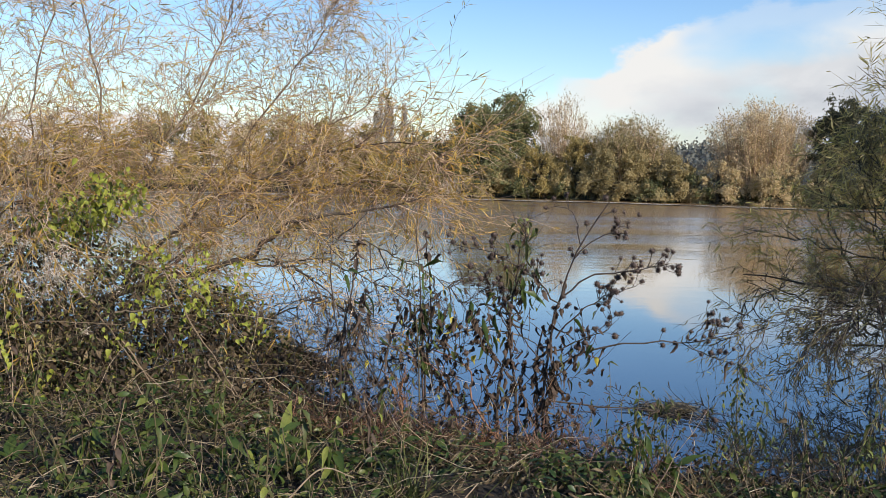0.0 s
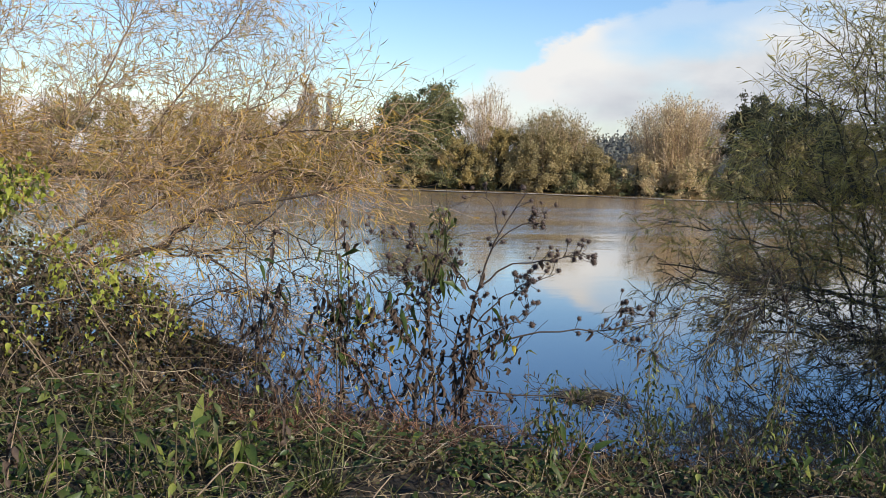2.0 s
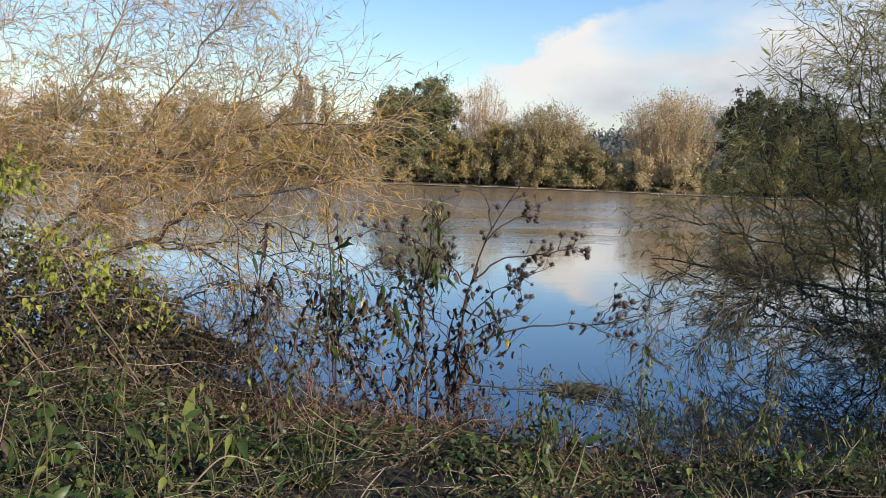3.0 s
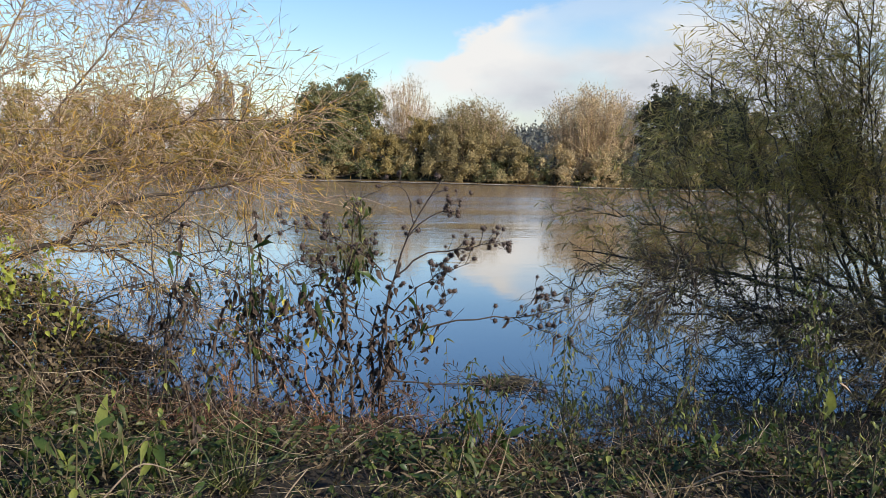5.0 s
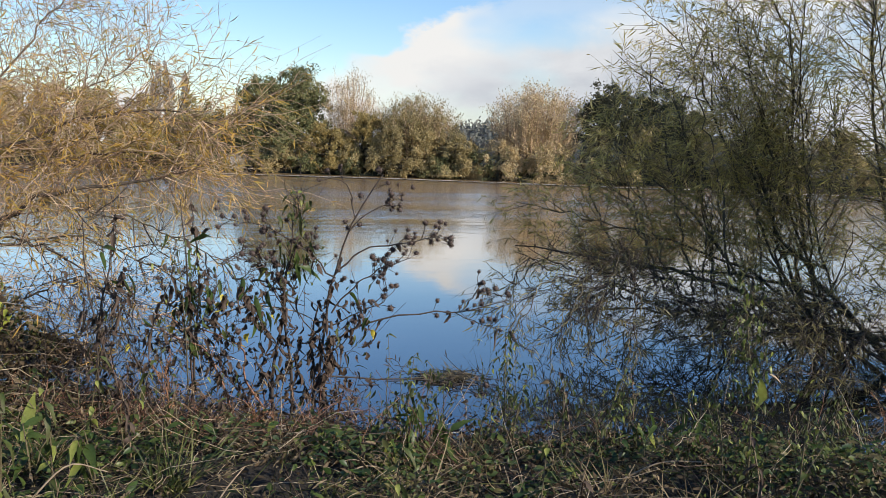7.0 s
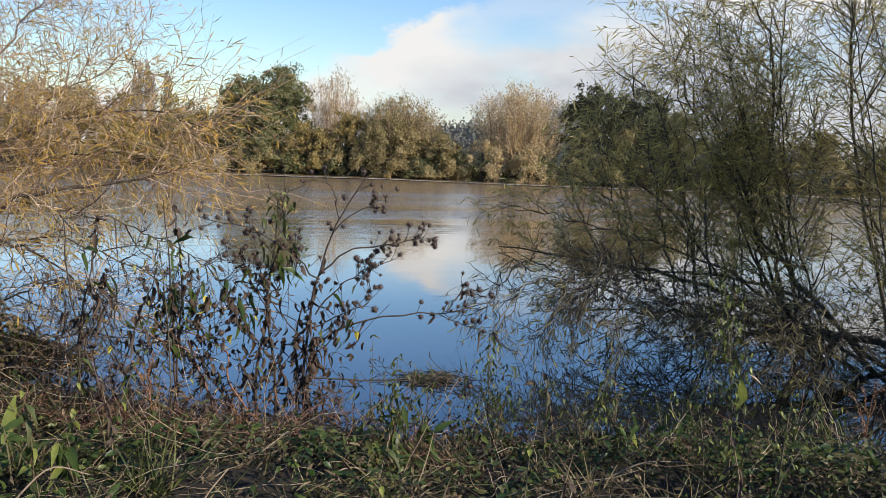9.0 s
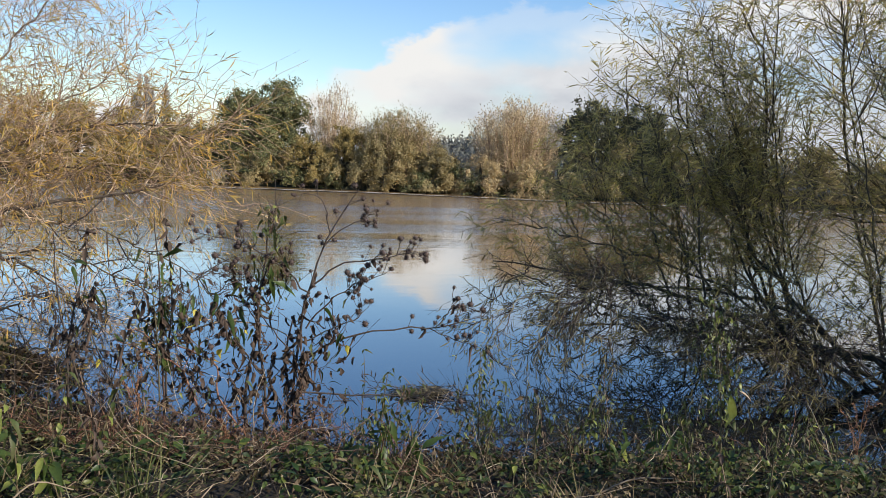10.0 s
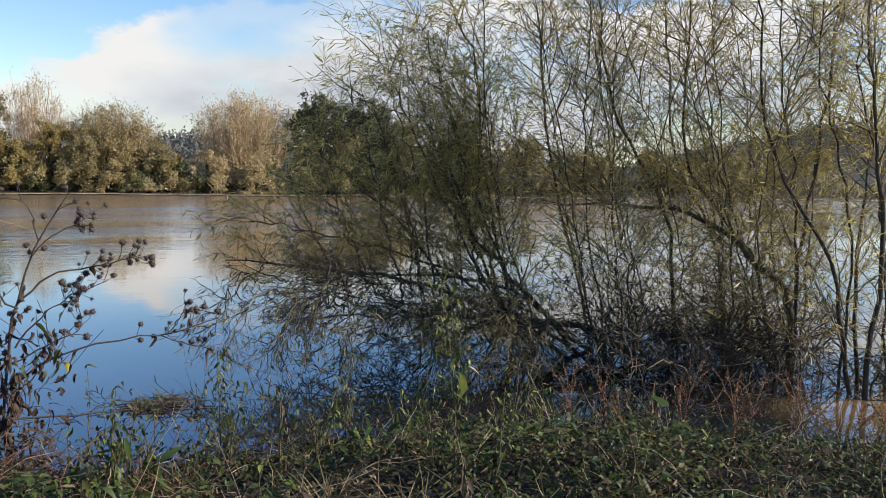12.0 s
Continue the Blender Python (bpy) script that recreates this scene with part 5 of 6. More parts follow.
# broad yellow-green dock blades
DOCK = [blade_mesh("leaf", l, w, LIME_LEAF, d, (0.2, 0.6, 0.9, 1.0, 0.95, 0.75, 0.45, 0.05), fold=0.25) for l, w, d in ((0.22, 0.050, 0.25), (0.17, 0.042, 0.35))]
DARK_DOCK = [blade_mesh("leaf", l, w, GREEN_WORT, d, (0.2, 0.6, 0.9, 1.0, 0.95, 0.75, 0.45, 0.05), fold=0.25) for l, w, d in ((0.16, 0.050, 0.3), (0.13, 0.045, 0.5))]
for x, y, bright, dark in ((-1.03, 3.45, ((1.4, -1.30, 1.0), (2.3, -1.0, 0.7)), ((0.6, -0.7, 1.0), (2.9, -0.6, 1.0), (4.2, -0.8, 0.9), (1.6, -0.5, 1.0))),
                           (0.40, 3.62, ((1.2, -0.5, 0.8), (2.6, -0.7, 0.6)), ((1.5, -1.1, 1.0), (2.2, -0.9, 1.0), (0.5, -0.8, 0.9))),
                           (-2.2, 3.3, (), ((1.2, -1.0, 0.9), (2.0, -0.7, 1.0), (0.4, -0.6, 0.8), (3.3, -0.8, 0.9)))):
    z = float(ground_height(np.array([x]), np.array([y]))[0]) + 0.05
    dock = thing("dock_plant", (x, y, z), "dock with broad upright leaves in the bank growth", "wild plant", "docks of the bank")
    for a, tilt, k in bright:
        put_piece("leaf", DOCK[int(k < 0.9)], dock, (x, y, z + 0.06), (0.15, tilt, a), k)
    for a, tilt, k in dark:
        put_piece("leaf", DARK_DOCK[int(k < 0.95)], dock, (x + 0.03 * rng.normal(), y, z), (0.15, tilt, a), k)

# young burdock with a few broad leaves
BROAD = [blade_mesh("leaf", l, w, GREEN_WORT, d, (0.35, 0.85, 1.0, 0.95, 0.75, 0.45, 0.05), fold=0.2) for l, w, d in ((0.13, 0.085, 0.3), (0.09, 0.06, 0.4))]
for x, y, spread in ((3.05, 2.95, ((1.3, -0.5, 1.0, 0.22), (2.6, -0.2, 0.8, 0.18), (0.2, -0.3, 0.9, 0.12))), (2.45, 3.3, ((1.8, -0.4, 0.8, 0.12), (0.4, -0.3, 0.8, 0.10))),
                     (-1.7, 3.5, ((1.4, -0.5, 0.9, 0.14), (2.8, -0.3, 0.8, 0.12), (0.0, -0.3, 0.9, 0.1))), (-2.6, 3.4, ((1.7, -0.4, 1.0, 0.15), (3.0, -0.3, 0.8, 0.13)))):
    z = float(ground_height(np.array([x]), np.array([y]))[0])
    plant = thing("young_burdock", (x, y, z), "young burdock with broad soft green leaves on the bank", "wild plant", "young burdocks")
    for a, tilt, k, h in spread:
        out = np.array([math.cos(a), math.sin(a), 0]) * 0.05
        g = Geo()
        g.tube(spline([(x, y, z - 0.03), tuple(np.array([x, y, z + h * 0.6]) + out * 0.5), tuple(np.array([x, y, z + h]) + out)], 6), 0.004, 0.0025, 5)
        stem = part("leaf_stalk", g, PLANT_STALK, plant, smooth=True)
        put_piece("leaf", BROAD[int(k < 0.85)], stem, np.array([x, y, z + h]) + out, (0.2, tilt, a), k)


# ---- low growth of the near bank ----
def bank_points(n, x0=-4.6, x1=4.6, reach=3.2, power=1.0, past=0.05):
    x = rng.uniform(x0, x1, n)
    edge = np.interp(x, NEAR[:, 0], NEAR[:, 1])
    y = edge + past - rng.random(n) ** power * reach
    return np.stack([x, y, ground_height(x, y)], 1)


def growth(x, y):
    """Height of the matted herbage over the soil: humps and hollows."""
    a = (0.5 + 0.5 * np.sin(3.1 * x + 1.7 * np.sin(2.3 * y))) * (0.5 + 0.5 * np.sin(4.1 * y + x))
    b = np.sin(9.0 * x + 2.0 * np.sin(7.0 * y)) * np.sin(8.0 * y + 1.5 * np.sin(5.0 * x))
    return np.maximum(0.035, 0.06 + 0.17 * a + 0.06 * b)


def patches(p, size, seed):
    """Where a kind of plant has the upper place: -1 to 1, in uneven patches."""
    x, y = p[:, 0] / size + seed, p[:, 1] / size + 2.3 * seed
    return 0.6 * np.sin(x + 1.6 * np.sin(1.3 * y + seed)) * np.sin(1.2 * y + 1.2 * np.sin(0.8 * x)) + 0.4 * np.sin(2.7 * x + 1.1 * y) * np.sin(3.1 * y - 0.7 * x)


g = Geo()
p = bank_points(16000)
p = p[patches(p, 0.22, 1.0) + 0.25 * rng.normal(size=len(p)) > 0.05]
n = len(p)
p[:, 2] += growth(p[:, 0], p[:, 1]) * 0.5 * rng.random(n)
g.ribbons(p, unit(randn(n) * np.array([1.0, 1.0, 0.5]) + np.array([0.1, -0.1, 0.65])), randn(n), 0.06 + 0.12 * rng.random(n), 0.0045, (0.9, 1.0, 0.7, 0.1), 0.9 * rng.random(n))
single("grass", g, GRASS, "rough matted grass on the near bank", "grass", "stuff")

g = Geo()
LEAF4 = (0.25, 1.0, 0.75, 0.05)
def ground_leaves(p, small, big, seed, bar):
    """Flat-lying leaves in the upper part of the growth, in patches."""
    p = p[patches(p, 0.30, seed) + 0.25 * rng.normal(size=len(p)) > bar]
    n = len(p)
    p[:, 2] += growth(p[:, 0], p[:, 1]) * (0.55 + 0.65 * rng.random(n) ** 0.7)
    L = small + (big - small) * rng.random(n) ** 1.5
    g.ribbons(p, unit(randn(n) * np.array([1, 1, 0.35])), unit(randn(n) * 0.45 + np.array([0, -0.25, 1.0])), L, L * (0.40 + 0.25 * rng.random(n)), LEAF4, 0.6 * rng.random(n), 0.3)


ground_leaves(bank_points(14000, power=1.05), 0.014, 0.040, 2.0, -0.18)
ground_leaves(bank_points(5000, 0.2, 4.4, 1.9, 0.8), 0.020, 0.045, 2.0, -0.18)
single("ground_herbs", g, NETTLE_LEAF, "low green ground-cover leaves on the near bank", "ground cover", "stuff")

g = Geo()
ground_leaves(bank_points(8500, -4.4, 0.3, 3.3, 0.7), 0.026, 0.065, 4.0, -0.05)
ground_leaves(bank_points(5000, 0.3, 4.4, 2.0, 0.9), 0.018, 0.050, 4.0, 0.05)
single("nettle_patches", g, GREEN_WORT, "patches of fresh green nettle leaves on the near bank", "ground cover", "stuff")

g = Geo()
p = np.concatenate([bank_points(23000), bank_points(9000, 0.6, 4.4, 1.9)])
n = len(p)
p[:, 2] += growth(p[:, 0], p[:, 1]) * (0.1 + 0.9 * rng.random(n))
g.ribbons(p, unit(randn(n) * np.array([1, 1, 0.6])), randn(n) + np.array([0, -0.2, 0.8]), 0.016 + 0.040 * rng.random(n) ** 1.8, 0.007 + 0.011 * rng.random(n), (0.25, 1.0, 0.1), 0.9 * rng.random(n))
single("leaf_litter", g, DRY, "withered brown leaves and litter in the bank growth", "leaf litter", "stuff")


def lying_stems(p, longest, thick, rise):
    """Stems that lie criss-cross over the growth and sag at their ends."""
    n = len(p)
    p[:, 2] += growth(p[:, 0], p[:, 1]) * (0.3 + 0.8 * rng.random(n))
    lines = arcs(p, unit(randn(n) * np.array([1, 1, 0.25]) + np.array([0.05, 0, rise])), 0.08 + longest * rng.random(n) ** 1.6, randn(n) * 0.35 - np.array([0, 0, 0.25]), 6, 0.025)
    floor_z = ground_height(lines[..., 0], lines[..., 1]) + 0.01
    lines[..., 2] = np.maximum(lines[..., 2], floor_z)
    return lines, np.linspace(1, 0.5, 6)[None] * (thick * (0.5 + rng.random(n)))[:, None]


g = Geo()
g.tubes(*lying_stems(np.concatenate([bank_points(3000, -4.6, 1.0), bank_points(900, 1.0, 4.6)]), 0.30, 0.0018, 0.30), 3)
single("dead_stems", g, DEAD_STALK, "tangle of dead straw-coloured stems on the bank", "dead stems", "stuff")
g = Geo()
p = np.concatenate([bank_points(1300, -4.6, 1.0), bank_points(350, 1.0, 4.6)])
p = p[patches(p, 0.35, 9.0) + 0.2 * rng.normal(size=len(p)) > 0.0]
g.tubes(*lying_stems(p, 0.34, 0.0019, 0.2), 3)
single("straw_stems", g, STRAW, "bleached straw lying matted over the bank growth", "dead stems", "stuff")

for x, y, length, turn in ((-1.9, 3.45, 0.55, 0.05), (-0.75, 3.05, 0.4, 0.5), (-2.3, 3.2, 0.5, -0.25), (-1.2, 3.75, 0.5, -0.1), (0.3, 3.2, 0.45, 0.3), (1.5, 3.1, 0.5, -0.3), (2.6, 2.7, 0.5, 0.7), (-0.2, 2.9, 0.35, 1.0), (3.1, 2.5, 0.45, -0.6)):
    z = float(ground_height(np.array([x]), np.array([y]))[0])
    stick = thing("fallen_stem", (x, y, z), "pale fallen stem lying over the bank growth", "dead stem", "fallen stems")
    a = np.array([math.cos(turn), math.sin(turn), 0.0]) * length * 0.33
    g = Geo()
    g.tube(spline([np.array([x, y, z + 0.06]) - a, np.array([x, y, z + 0.16 + 0.02 * rng.normal()]), np.array([x, y, z + 0.13 + 0.04 * rng.normal()]) + a], 10), 0.0042, 0.0022, 6)
    part("stem", g, PALE_STALK, stick, smooth=True)

g = Geo()
g.tubes(*lying_stems(bank_points(900, -1.3, 0.8, 0.8), 0.30, 0.0018, 0.75), 3)
single("waterside_stems", g, RED_STALK, "reddish-brown dead stems tangled at the water's edge", "dead stems", "stuff")


def tussock(blades, length, mat, label):
    """A tuft of long grass built at the origin, its blades arching over."""
    plant = thing("grass_tussock", (0, 0, 0), label, "grass tuft", "grass tussocks")
    g = Geo()
    d = unit(randn(blades) * np.array([0.55, 0.55, 0.15]) + np.array([0.05, -0.1, 1.0]))
    g.ribbons(randn(blades) * np.array([0.03, 0.03, 0.0]), d, randn(blades) * 0.4 + d * np.array([1, 1, 0]), length * (0.45 + 0.7 * rng.random(blades)), 0.0045 + 0.003 * rng.random(blades),
              (0.8, 1.0, 0.95, 0.8, 0.55, 0.08), -0.2 - 0.7 * rng.random(blades))
    part("grass_blade_spray", g, mat, plant, kind="stuff")
    return plant


tussocks = [tussock(60, 0.26, GRASS, "tuft of long rough grass arching over"), tussock(45, 0.20, STRAW, "tuft of bleached dry grass"),
            tussock(80, 0.32, GRASS, "thick tuft of long rough grass"), tussock(40, 0.30, STRAW, "loose tuft of straw-coloured dead grass")]
for i in range(18):
    x = rng.uniform(-3.0, 4.1)
    edge = float(np.interp(x, NEAR[:, 0], NEAR[:, 1]))
    y = edge - 0.12 - 1.3 * rng.random() ** 1.2
    m = plant_spot(x, y, rng.uniform(-0.6, 0.6))
    if i < 4:
        tussocks[i].matrix_basis = m
    else:
        copy_thing(tussocks[int(rng.choice(4, p=(0.2, 0.32, 0.16, 0.32)))], m)

g = Geo()
n = 16000
x, y = rng.uniform(-9, 9, n), rng.uniform(-6, 6, n)
ok = (y < np.interp(x, NEAR[:, 0], NEAR[:, 1]) - 2.3)
p = np.stack([x, y, ground_height(x, y)], 1)[ok]
n = len(p)
g.ribbons(p, unit(randn(n) * 0.6 + np.array([0, 0, 1.0])), randn(n), 0.06 + 0.14 * rng.random(n), 0.009, (0.9, 0.8, 0.1), 0.6 * rng.random(n))
single("meadow_grass", g, GRASS, "trampled rough grass behind the bank", "grass", "stuff")


# ---- thicket under the golden willow ----
def mound(n, spread=1.0):
    """Places in the hump of growth at the foot of the willow."""
    x = rng.uniform(-5.0, -1.25, n)
    y = 4.15 + rng.random(n) * 1.7 + 0.10 * (-1.2 - x)
    top = (1.25 + 0.2 * np.clip((-2.3 - x) / 0.5, 0, 1)) * np.clip((-1.25 - x) / 1.2, 0, 1) ** 0.6 * np.exp(-((y - 4.95) / 0.75) ** 2) * (0.85 + 0.2 * np.sin(x * 5) * np.sin(y * 6))
    return np.stack([x, y, ground_height(x, y) * 0 + 0.12 + top * rng.random(n) ** (0.8 / spread)], 1), top


thicket = thing("bramble_thicket", (-2.8, 4.9, 0.15), "tangled thicket of brambles and dead nettles below the willow", "thicket")
g = Geo()
p, top = mound(1500, 1.0)
n = len(p)
lines = arcs(p, unit(randn(n) * 0.8 + np.array([0.3, -0.1, 0.35])), 0.25 + 0.7 * rng.random(n), randn(n) * 0.4 - np.array([0, 0, 0.5]), 7, 0.02)
lines[:, :, 2] = np.maximum(lines[:, :, 2], 0.05)
g.tubes(lines, np.linspace(1, 0.4, 7)[None] * (0.0012 + 0.0026 * rng.random(n) ** 2)[:, None], 3)
part("stem_tangle", g, THICKET_STALK, thicket, kind="stuff")


def mound_leaves(count, spread, size, seed, floor_value, mat, name, small=0.022, big=0.05, lean=0.0):
    """Leaves in uneven clumps over the hump, with dark hollows between."""
    p, _ = mound(count, spread)
    f = np.sin(p[:, 0] * size + 1.7 * np.sin(p[:, 2] * size * 1.2 + seed)) * np.sin(p[:, 2] * size * 1.3 + p[:, 1] * size * 0.6 + seed) + lean * np.clip(-2.4 - p[:, 0], -1, 1)
    p = p[f + 0.3 * rng.normal(size=count) > floor_value]
    n = len(p)
    g = Geo()
    L = small + (big - small) * rng.random(n) ** 1.5
    g.ribbons(p, unit(randn(n) - np.array([0, 0, 0.3])), unit(randn(n) * 0.6 + np.array([0.1, -0.4, 0.9])), L, L * (0.35 + 0.25 * rng.random(n)), (0.2, 0.9, 0.85, 0.06), 0.7 * rng.random(n))
    part(name, g, mat, thicket, kind="stuff")


mound_leaves(14000, 1.0, 5.0, 0.5, -0.2, DRY, "withered_foliage", 0.02, 0.055)
mound_leaves(13000, 0.7, 5.0, 0.9, -0.8, DRY, "inner_foliage", 0.03, 0.06)
mound_leaves(12000, 1.5, 4.5, 1.4, -0.1, OLIVE_HERB, "olive_foliage", 0.015, 0.042, 0.3)
mound_leaves(7000, 1.6, 4.0, 2.0, 0.05, NETTLE_LEAF, "green_foliage")
mound_leaves(7000, 2.2, 3.4, 3.6, 0.25, LIME_LEAF, "lime_foliage", 0.02, 0.05, 0.5)
for pts, r in (([(-2.30, 4.42, 0.76), (-2.12, 4.40, 0.775), (-1.95, 4.40, 0.82)], 0.0055), ([(-3.0, 4.3, 0.66), (-2.6, 4.28, 0.72), (-2.2, 4.3, 0.71)], 0.004),
               ([(-2.05, 4.5, 1.0), (-1.83, 4.3, 0.77), (-1.66, 4.28, 0.55), (-1.50, 4.25, 0.32)], 0.0045), ([(-2.4, 4.4, 0.75), (-2.1, 4.2, 0.55), (-1.8, 4.15, 0.3)], 0.004),
               ([(-2.9, 4.2, 0.65), (-2.75, 4.1, 0.45), (-2.7, 4.05, 0.25)], 0.005), ([(-2.5, 4.3, 1.1), (-2.1, 4.45, 1.02), (-1.8, 4.6, 0.80)], 0.004),
               ([(-2.2, 4.3, 0.62), (-2.0, 4.2, 0.42), (-1.9, 4.1, 0.25)], 0.005), ([(-1.75, 4.4, 0.5), (-1.6, 4.3, 0.38), (-1.35, 4.25, 0.25)], 0.005)):
    g = Geo()
    g.tube(spline(pts, 12) + rng.normal(size=(12, 3)) * 0.004, r, r * 0.6, 6)
    part("cane", g, PALE_STALK if r > 0.005 else THICKET_STALK, thicket, "dead cane", smooth=True)

g = Geo()
heads = np.array([-2.58, 4.22, 0.97]) + randn(34) * np.array([0.14, 0.05, 0.09])
p = np.repeat(heads, 30, axis=0)
n = len(p)
g.ribbons(p + randn(n) * 0.014, unit(randn(n)), randn(n), 0.014 + 0.022 * rng.random(n), 0.0035, (0.5, 1.0, 0.3), 0.5)
part("seed_fluff", g, FLUFF, thicket, "pale fluffy seed heads", "stuff")

bind = thing("bindweed", (-2.45, 4.5, 0.9), "lime-green bindweed draped over the top of the thicket", "climbing plant")
g = Geo()
n = 46
p = np.array([-2.42, 4.5, 1.0]) + randn(n) * np.array([0.25, 0.10, 0.2])
lines = arcs(p, unit(randn(n) + np.array([0, 0, 0.3])), 0.25 + 0.3 * rng.random(n), randn(n) * 0.3 - np.array([0, 0, 0.3]), 8, 0.02)
g.tubes(lines, np.full((n, 8), 0.0018), 3)
part("vine_tangle", g, PLANT_STALK, bind, kind="stuff")
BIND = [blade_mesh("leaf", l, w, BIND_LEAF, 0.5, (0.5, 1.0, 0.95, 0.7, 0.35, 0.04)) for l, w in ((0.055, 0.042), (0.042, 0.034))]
DARK_BIND = [blade_mesh("leaf", l, w, NETTLE_LEAF, 0.5, (0.5, 1.0, 0.95, 0.7, 0.35, 0.04)) for l, w in ((0.055, 0.042), (0.042, 0.034))]
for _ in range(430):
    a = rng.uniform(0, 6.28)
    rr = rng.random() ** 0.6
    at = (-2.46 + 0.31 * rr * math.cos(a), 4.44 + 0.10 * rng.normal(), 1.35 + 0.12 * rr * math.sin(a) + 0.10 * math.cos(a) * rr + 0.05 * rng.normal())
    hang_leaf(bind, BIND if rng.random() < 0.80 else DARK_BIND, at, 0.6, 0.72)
for cx, cy, cz, wx, wz, n in ((-2.85, 4.05, 0.75, 0.09, 0.16, 90), (-2.80, 4.0, 0.42, 0.07, 0.10, 40), (-1.98, 4.95, 0.92, 0.035, 0.15, 60), (-1.77, 4.95, 0.75, 0.045, 0.15, 70),
                              (-2.10, 4.55, 0.98, 0.10, 0.10, 45), (-2.02, 4.5, 0.55, 0.06, 0.06, 22), (-2.3, 4.35, 0.62, 0.05, 0.05, 14), (-1.95, 4.6, 0.80, 0.06, 0.08, 26), (-2.55, 4.15, 0.38, 0.06, 0.06, 16),
                              (-2.05, 4.38, 1.0, 0.06, 0.12, 40), (-1.75, 4.4, 0.84, 0.08, 0.07, 30), (-2.15, 4.35, 0.74, 0.08, 0.10, 30), (-1.45, 4.35, 0.72, 0.06, 0.06, 20)):
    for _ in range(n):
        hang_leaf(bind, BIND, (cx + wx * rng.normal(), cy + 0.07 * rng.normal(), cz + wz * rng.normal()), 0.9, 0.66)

# ragged growth that stands up along the waterline
p = np.concatenate([bank_points(1500, -2.6, 0.35, 0.75, 0.8, 0.12), bank_points(500, 0.35, 3.6, 0.45, 0.8, 0.05)])
n = len(p)
p[:, 2] += growth(p[:, 0], p[:, 1]) * 0.5
edge_lines = arcs(p, unit(randn(n) * np.array([0.9, 0.6, 0.3]) + np.array([0, 0, 0.8])), 0.10 + 0.30 * rng.random(n) ** 1.5, randn(n) * 0.35 - np.array([0, 0, 0.3]), 6, 0.03)
for lines, mat, label in ((edge_lines[::2], DARK_STALK, "dark dead stems standing ragged along the waterline"), (edge_lines[1::4], RUST_STALK, "rust-brown dead stems standing ragged along the waterline"),
                          (edge_lines[3::4], DEAD_STALK, "straw-coloured dead stems standing ragged along the waterline")):
    g = Geo()
    g.tubes(lines, np.linspace(1, 0.45, 6)[None] * (0.0020 * (0.5 + rng.random(len(lines))))[:, None], 3)
    single("edge_stems", g, mat, label, "dead stems", "stuff")
g = Geo()
q, t, _ = along(edge_lines, 3, 0.15, 1.0)
n = len(q)
g.ribbons(q + randn(n) * 0.015, sprout(t, 60, -0.5), randn(n), 0.018 + 0.035 * rng.random(n), 0.008 + 0.012 * rng.random(n), (0.35, 1.0, 0.7, 0.1), 1.1 * rng.random(n), 0.5)
single("edge_leaves", g, DRY, "curled brown leaves clinging to the stems along the waterline", "dead leaves", "stuff")

# leafy herbs with long drooping leaves
LONG_LEAF = [blade_mesh("leaf", l, w, GREEN_WORT, d, (0.2, 0.75, 1.0, 0.9, 0.6, 0.3, 0.04), 0.3) for l, w, d in ((0.15, 0.042, 0.5), (0.12, 0.036, 0.8), (0.10, 0.034, 0.3))]
LONG_LIME = [blade_mesh("leaf", l, w, LIME_LEAF, d, (0.2, 0.75, 1.0, 0.9, 0.6, 0.3, 0.04), 0.3) for l, w, d in ((0.14, 0.036, 0.5), (0.10, 0.034, 0.7))]
for x, y, height, count in ((0.52, 3.60, 0.36, 20), (0.36, 3.50, 0.26, 14), (0.70, 3.66, 0.30, 14), (0.16, 3.62, 0.24, 12), (1.62, 3.62, 0.26, 14), (1.80, 3.50, 0.30, 16), (2.15, 3.42, 0.24, 14),
                            (-1.25, 3.40, 0.26, 14), (-0.95, 3.30, 0.22, 12), (-1.9, 3.35, 0.24, 12), (-1.5, 3.05, 0.24, 15), (-0.7, 3.25, 0.22, 15), (2.5, 3.2, 0.22, 12)):
    z = float(ground_height(np.array([x]), np.array([y]))[0])
    plant = thing("waterside_herb", (x, y, z), "green herb with long drooping leaves near the waterline", "wild plant", "leafy herbs near the water")
    for shoot in range(3):
        lean = rng.normal(size=2) * 0.07
        line = spline([(x, y, z - 0.03), (x + lean[0] * 0.5, y + lean[1] * 0.5, z + height * 0.55), (x + lean[0], y + lean[1], z + height * (0.7 + 0.4 * rng.random()))], 10)
        g = Geo()
        g.tube(line, 0.0045, 0.002, 5)
        stem = part("stem", g, PLANT_STALK, plant, smooth=True)
        for k in range(count // 3):
            hang_leaf(stem, LONG_LIME if rng.random() < 0.22 else LONG_LEAF, line[rng.integers(3, 10)], 0.55, 0.8)

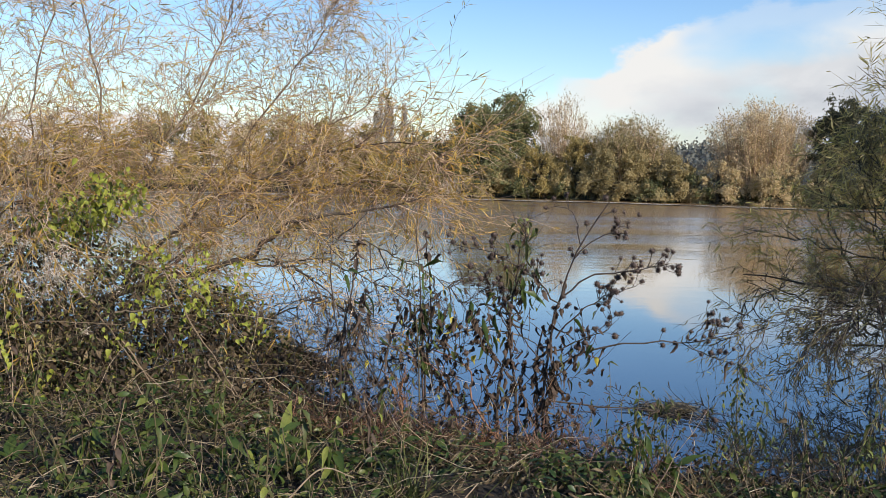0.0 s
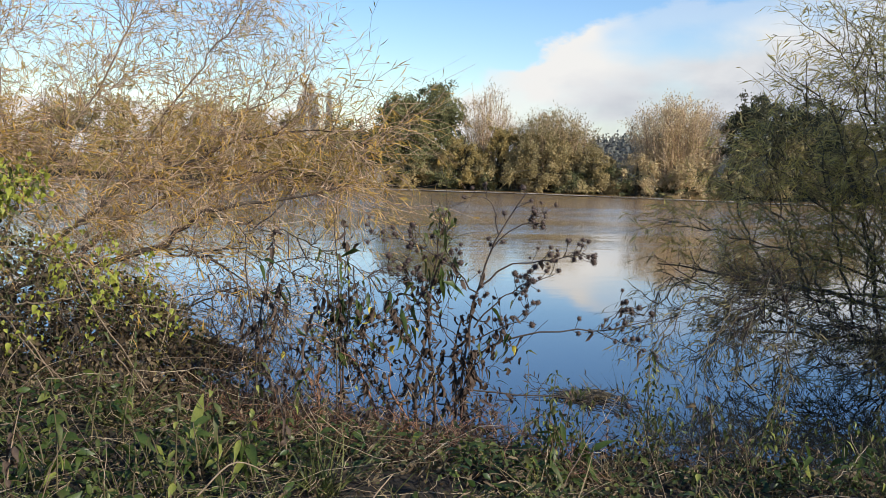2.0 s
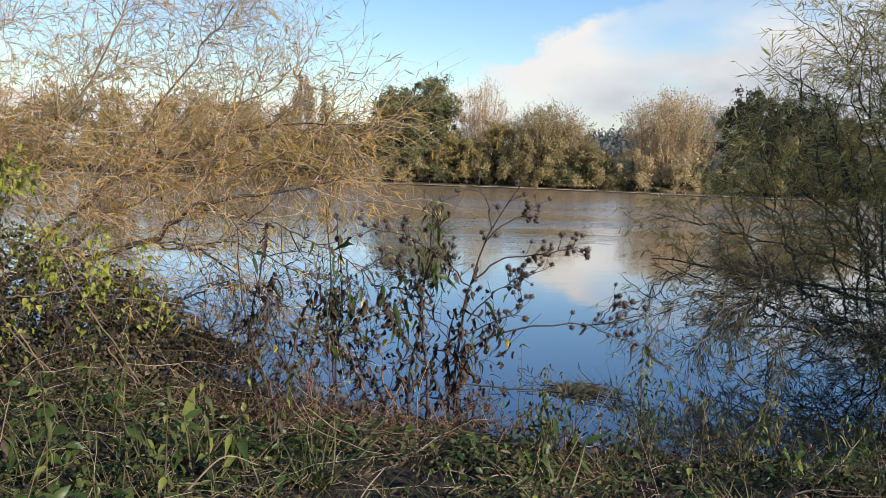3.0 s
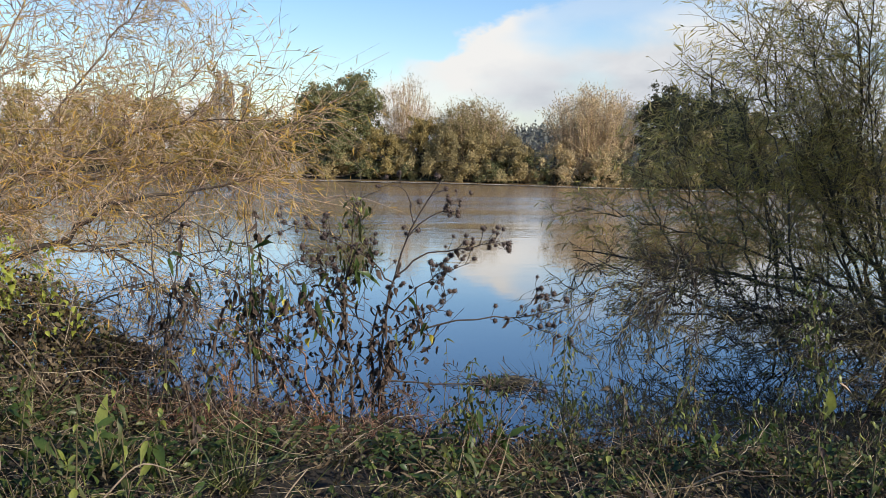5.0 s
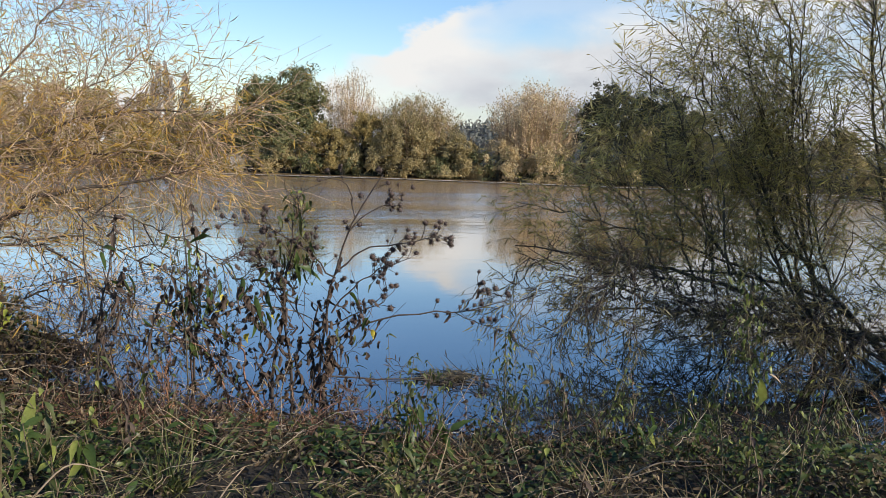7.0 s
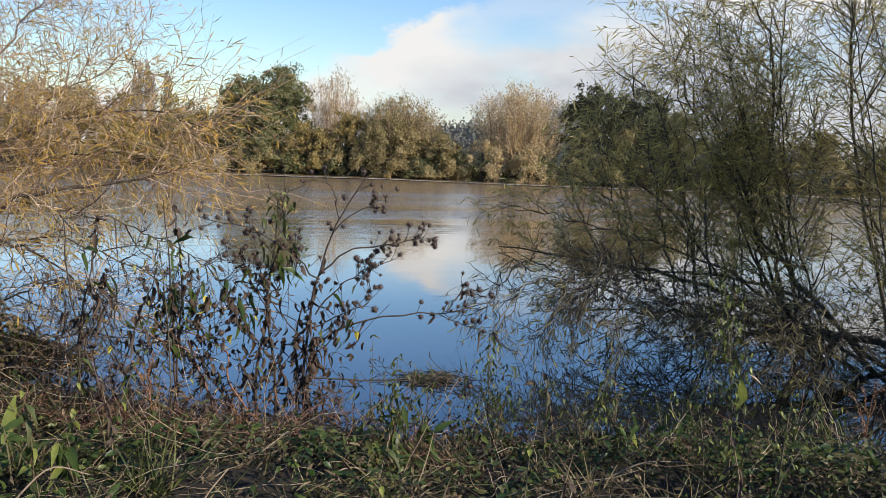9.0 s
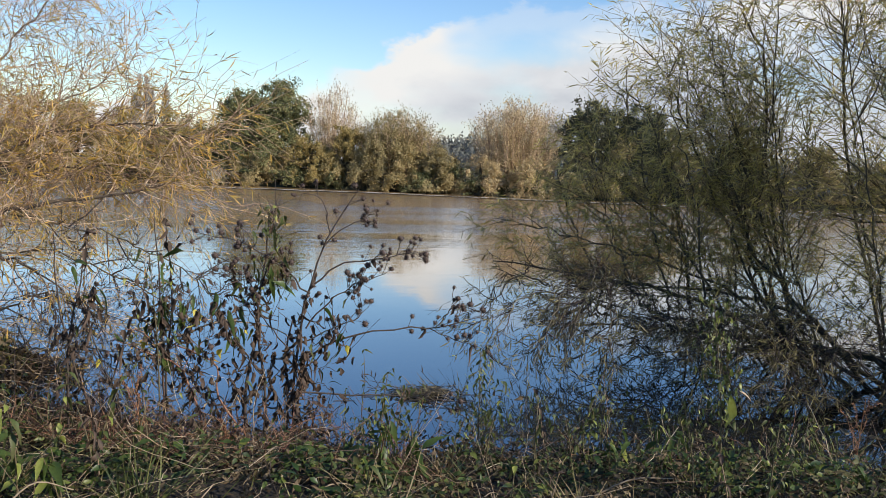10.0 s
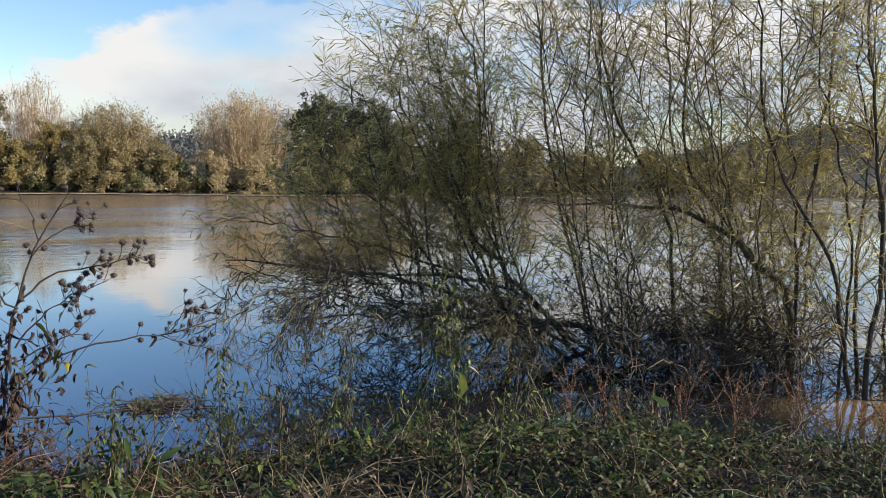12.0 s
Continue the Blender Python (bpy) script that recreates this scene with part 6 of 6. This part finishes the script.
# ---- on the water ----
raft = thing("debris_raft", (1.05, 5.56, 0.0), "floating mat of reeds and twigs caught by the bank", "debris")
g = Geo()
n = 420
p = np.array([1.04, 5.55, 0.012]) + randn(n) * np.array([0.085, 0.06, 0.006])
p[:, 2] += 0.02 * np.exp(-((p[:, 0] - 1.04) / 0.09) ** 2)
g.ribbons(p, unit(randn(n) * np.array([1, 0.5, 0.12])), unit(randn(n) * 0.3 + np.array([0, 0, 1.0])), 0.08 + 0.10 * rng.random(n), 0.006, (0.8, 1.0, 0.6), 0.2)
part("reed_mat", g, RAFT_REED, raft, kind="stuff")
g = Geo()
n = 34
p = np.array([0.95, 5.5, 0.005]) + randn(n) * np.array([0.20, 0.12, 0.004])
lines = arcs(p, unit(randn(n) * np.array([1, 0.5, 0.25])), 0.10 + 0.22 * rng.random(n), randn(n) * 0.2 * np.array([1, 1, 0.4]), 6, 0.02)
lines[:, :, 2] = np.maximum(lines[:, :, 2], 0.003)
g.tubes(lines, np.full((n, 6), 0.0022), 3)
leafy(g, lines, 3, 0.06, 0.009, 0.2, 45)
part("twig_tangle", g, DARK_STALK, raft, kind="stuff")

# thin pale strips laid just above the water off the far bank
g = Geo()
n = 900
fx = rng.uniform(-40, 60, n)
fy = np.interp(fx, FAR[:, 0], FAR[:, 1]) - 5.2 + 0.5 * np.sin(fx * 0.35) + rng.normal(size=n) * 0.12
g.ribbons(np.stack([fx, fy, 0.01 + 0.05 * rng.random(n)], 1), unit(np.stack([np.ones(n), -0.35 + 0.1 * rng.normal(size=n), np.zeros(n)], 1)), np.tile([0, 0, 1.0], (n, 1)), 0.8 + 2.0 * rng.random(n), 0.2 + 0.4 * rng.random(n), (0.1, 1.0, 0.8, 0.1))
single("pale_water_line", g, PALE_BUFF, "pale line lying on the water off the far bank", "foam", "stuff")

# bare dark brushwood round the feet of the upright willows
bare = []
for k in range(20):
    fx = rng.uniform(4.3, 5.7)
    foot = np.array([fx, 9.35 - 0.95 * fx + 0.45 * rng.normal(), -0.2])
    out = np.array([0.6 * rng.normal() - 0.25, 0.45 * rng.normal(), 0.0])
    bare.append(([tuple(foot), tuple(foot + out * 0.4 + (0, 0, 0.45)), tuple(foot + out + (0, 0, 0.15 + 0.6 * rng.random()))], 0.006 + 0.006 * rng.random()))
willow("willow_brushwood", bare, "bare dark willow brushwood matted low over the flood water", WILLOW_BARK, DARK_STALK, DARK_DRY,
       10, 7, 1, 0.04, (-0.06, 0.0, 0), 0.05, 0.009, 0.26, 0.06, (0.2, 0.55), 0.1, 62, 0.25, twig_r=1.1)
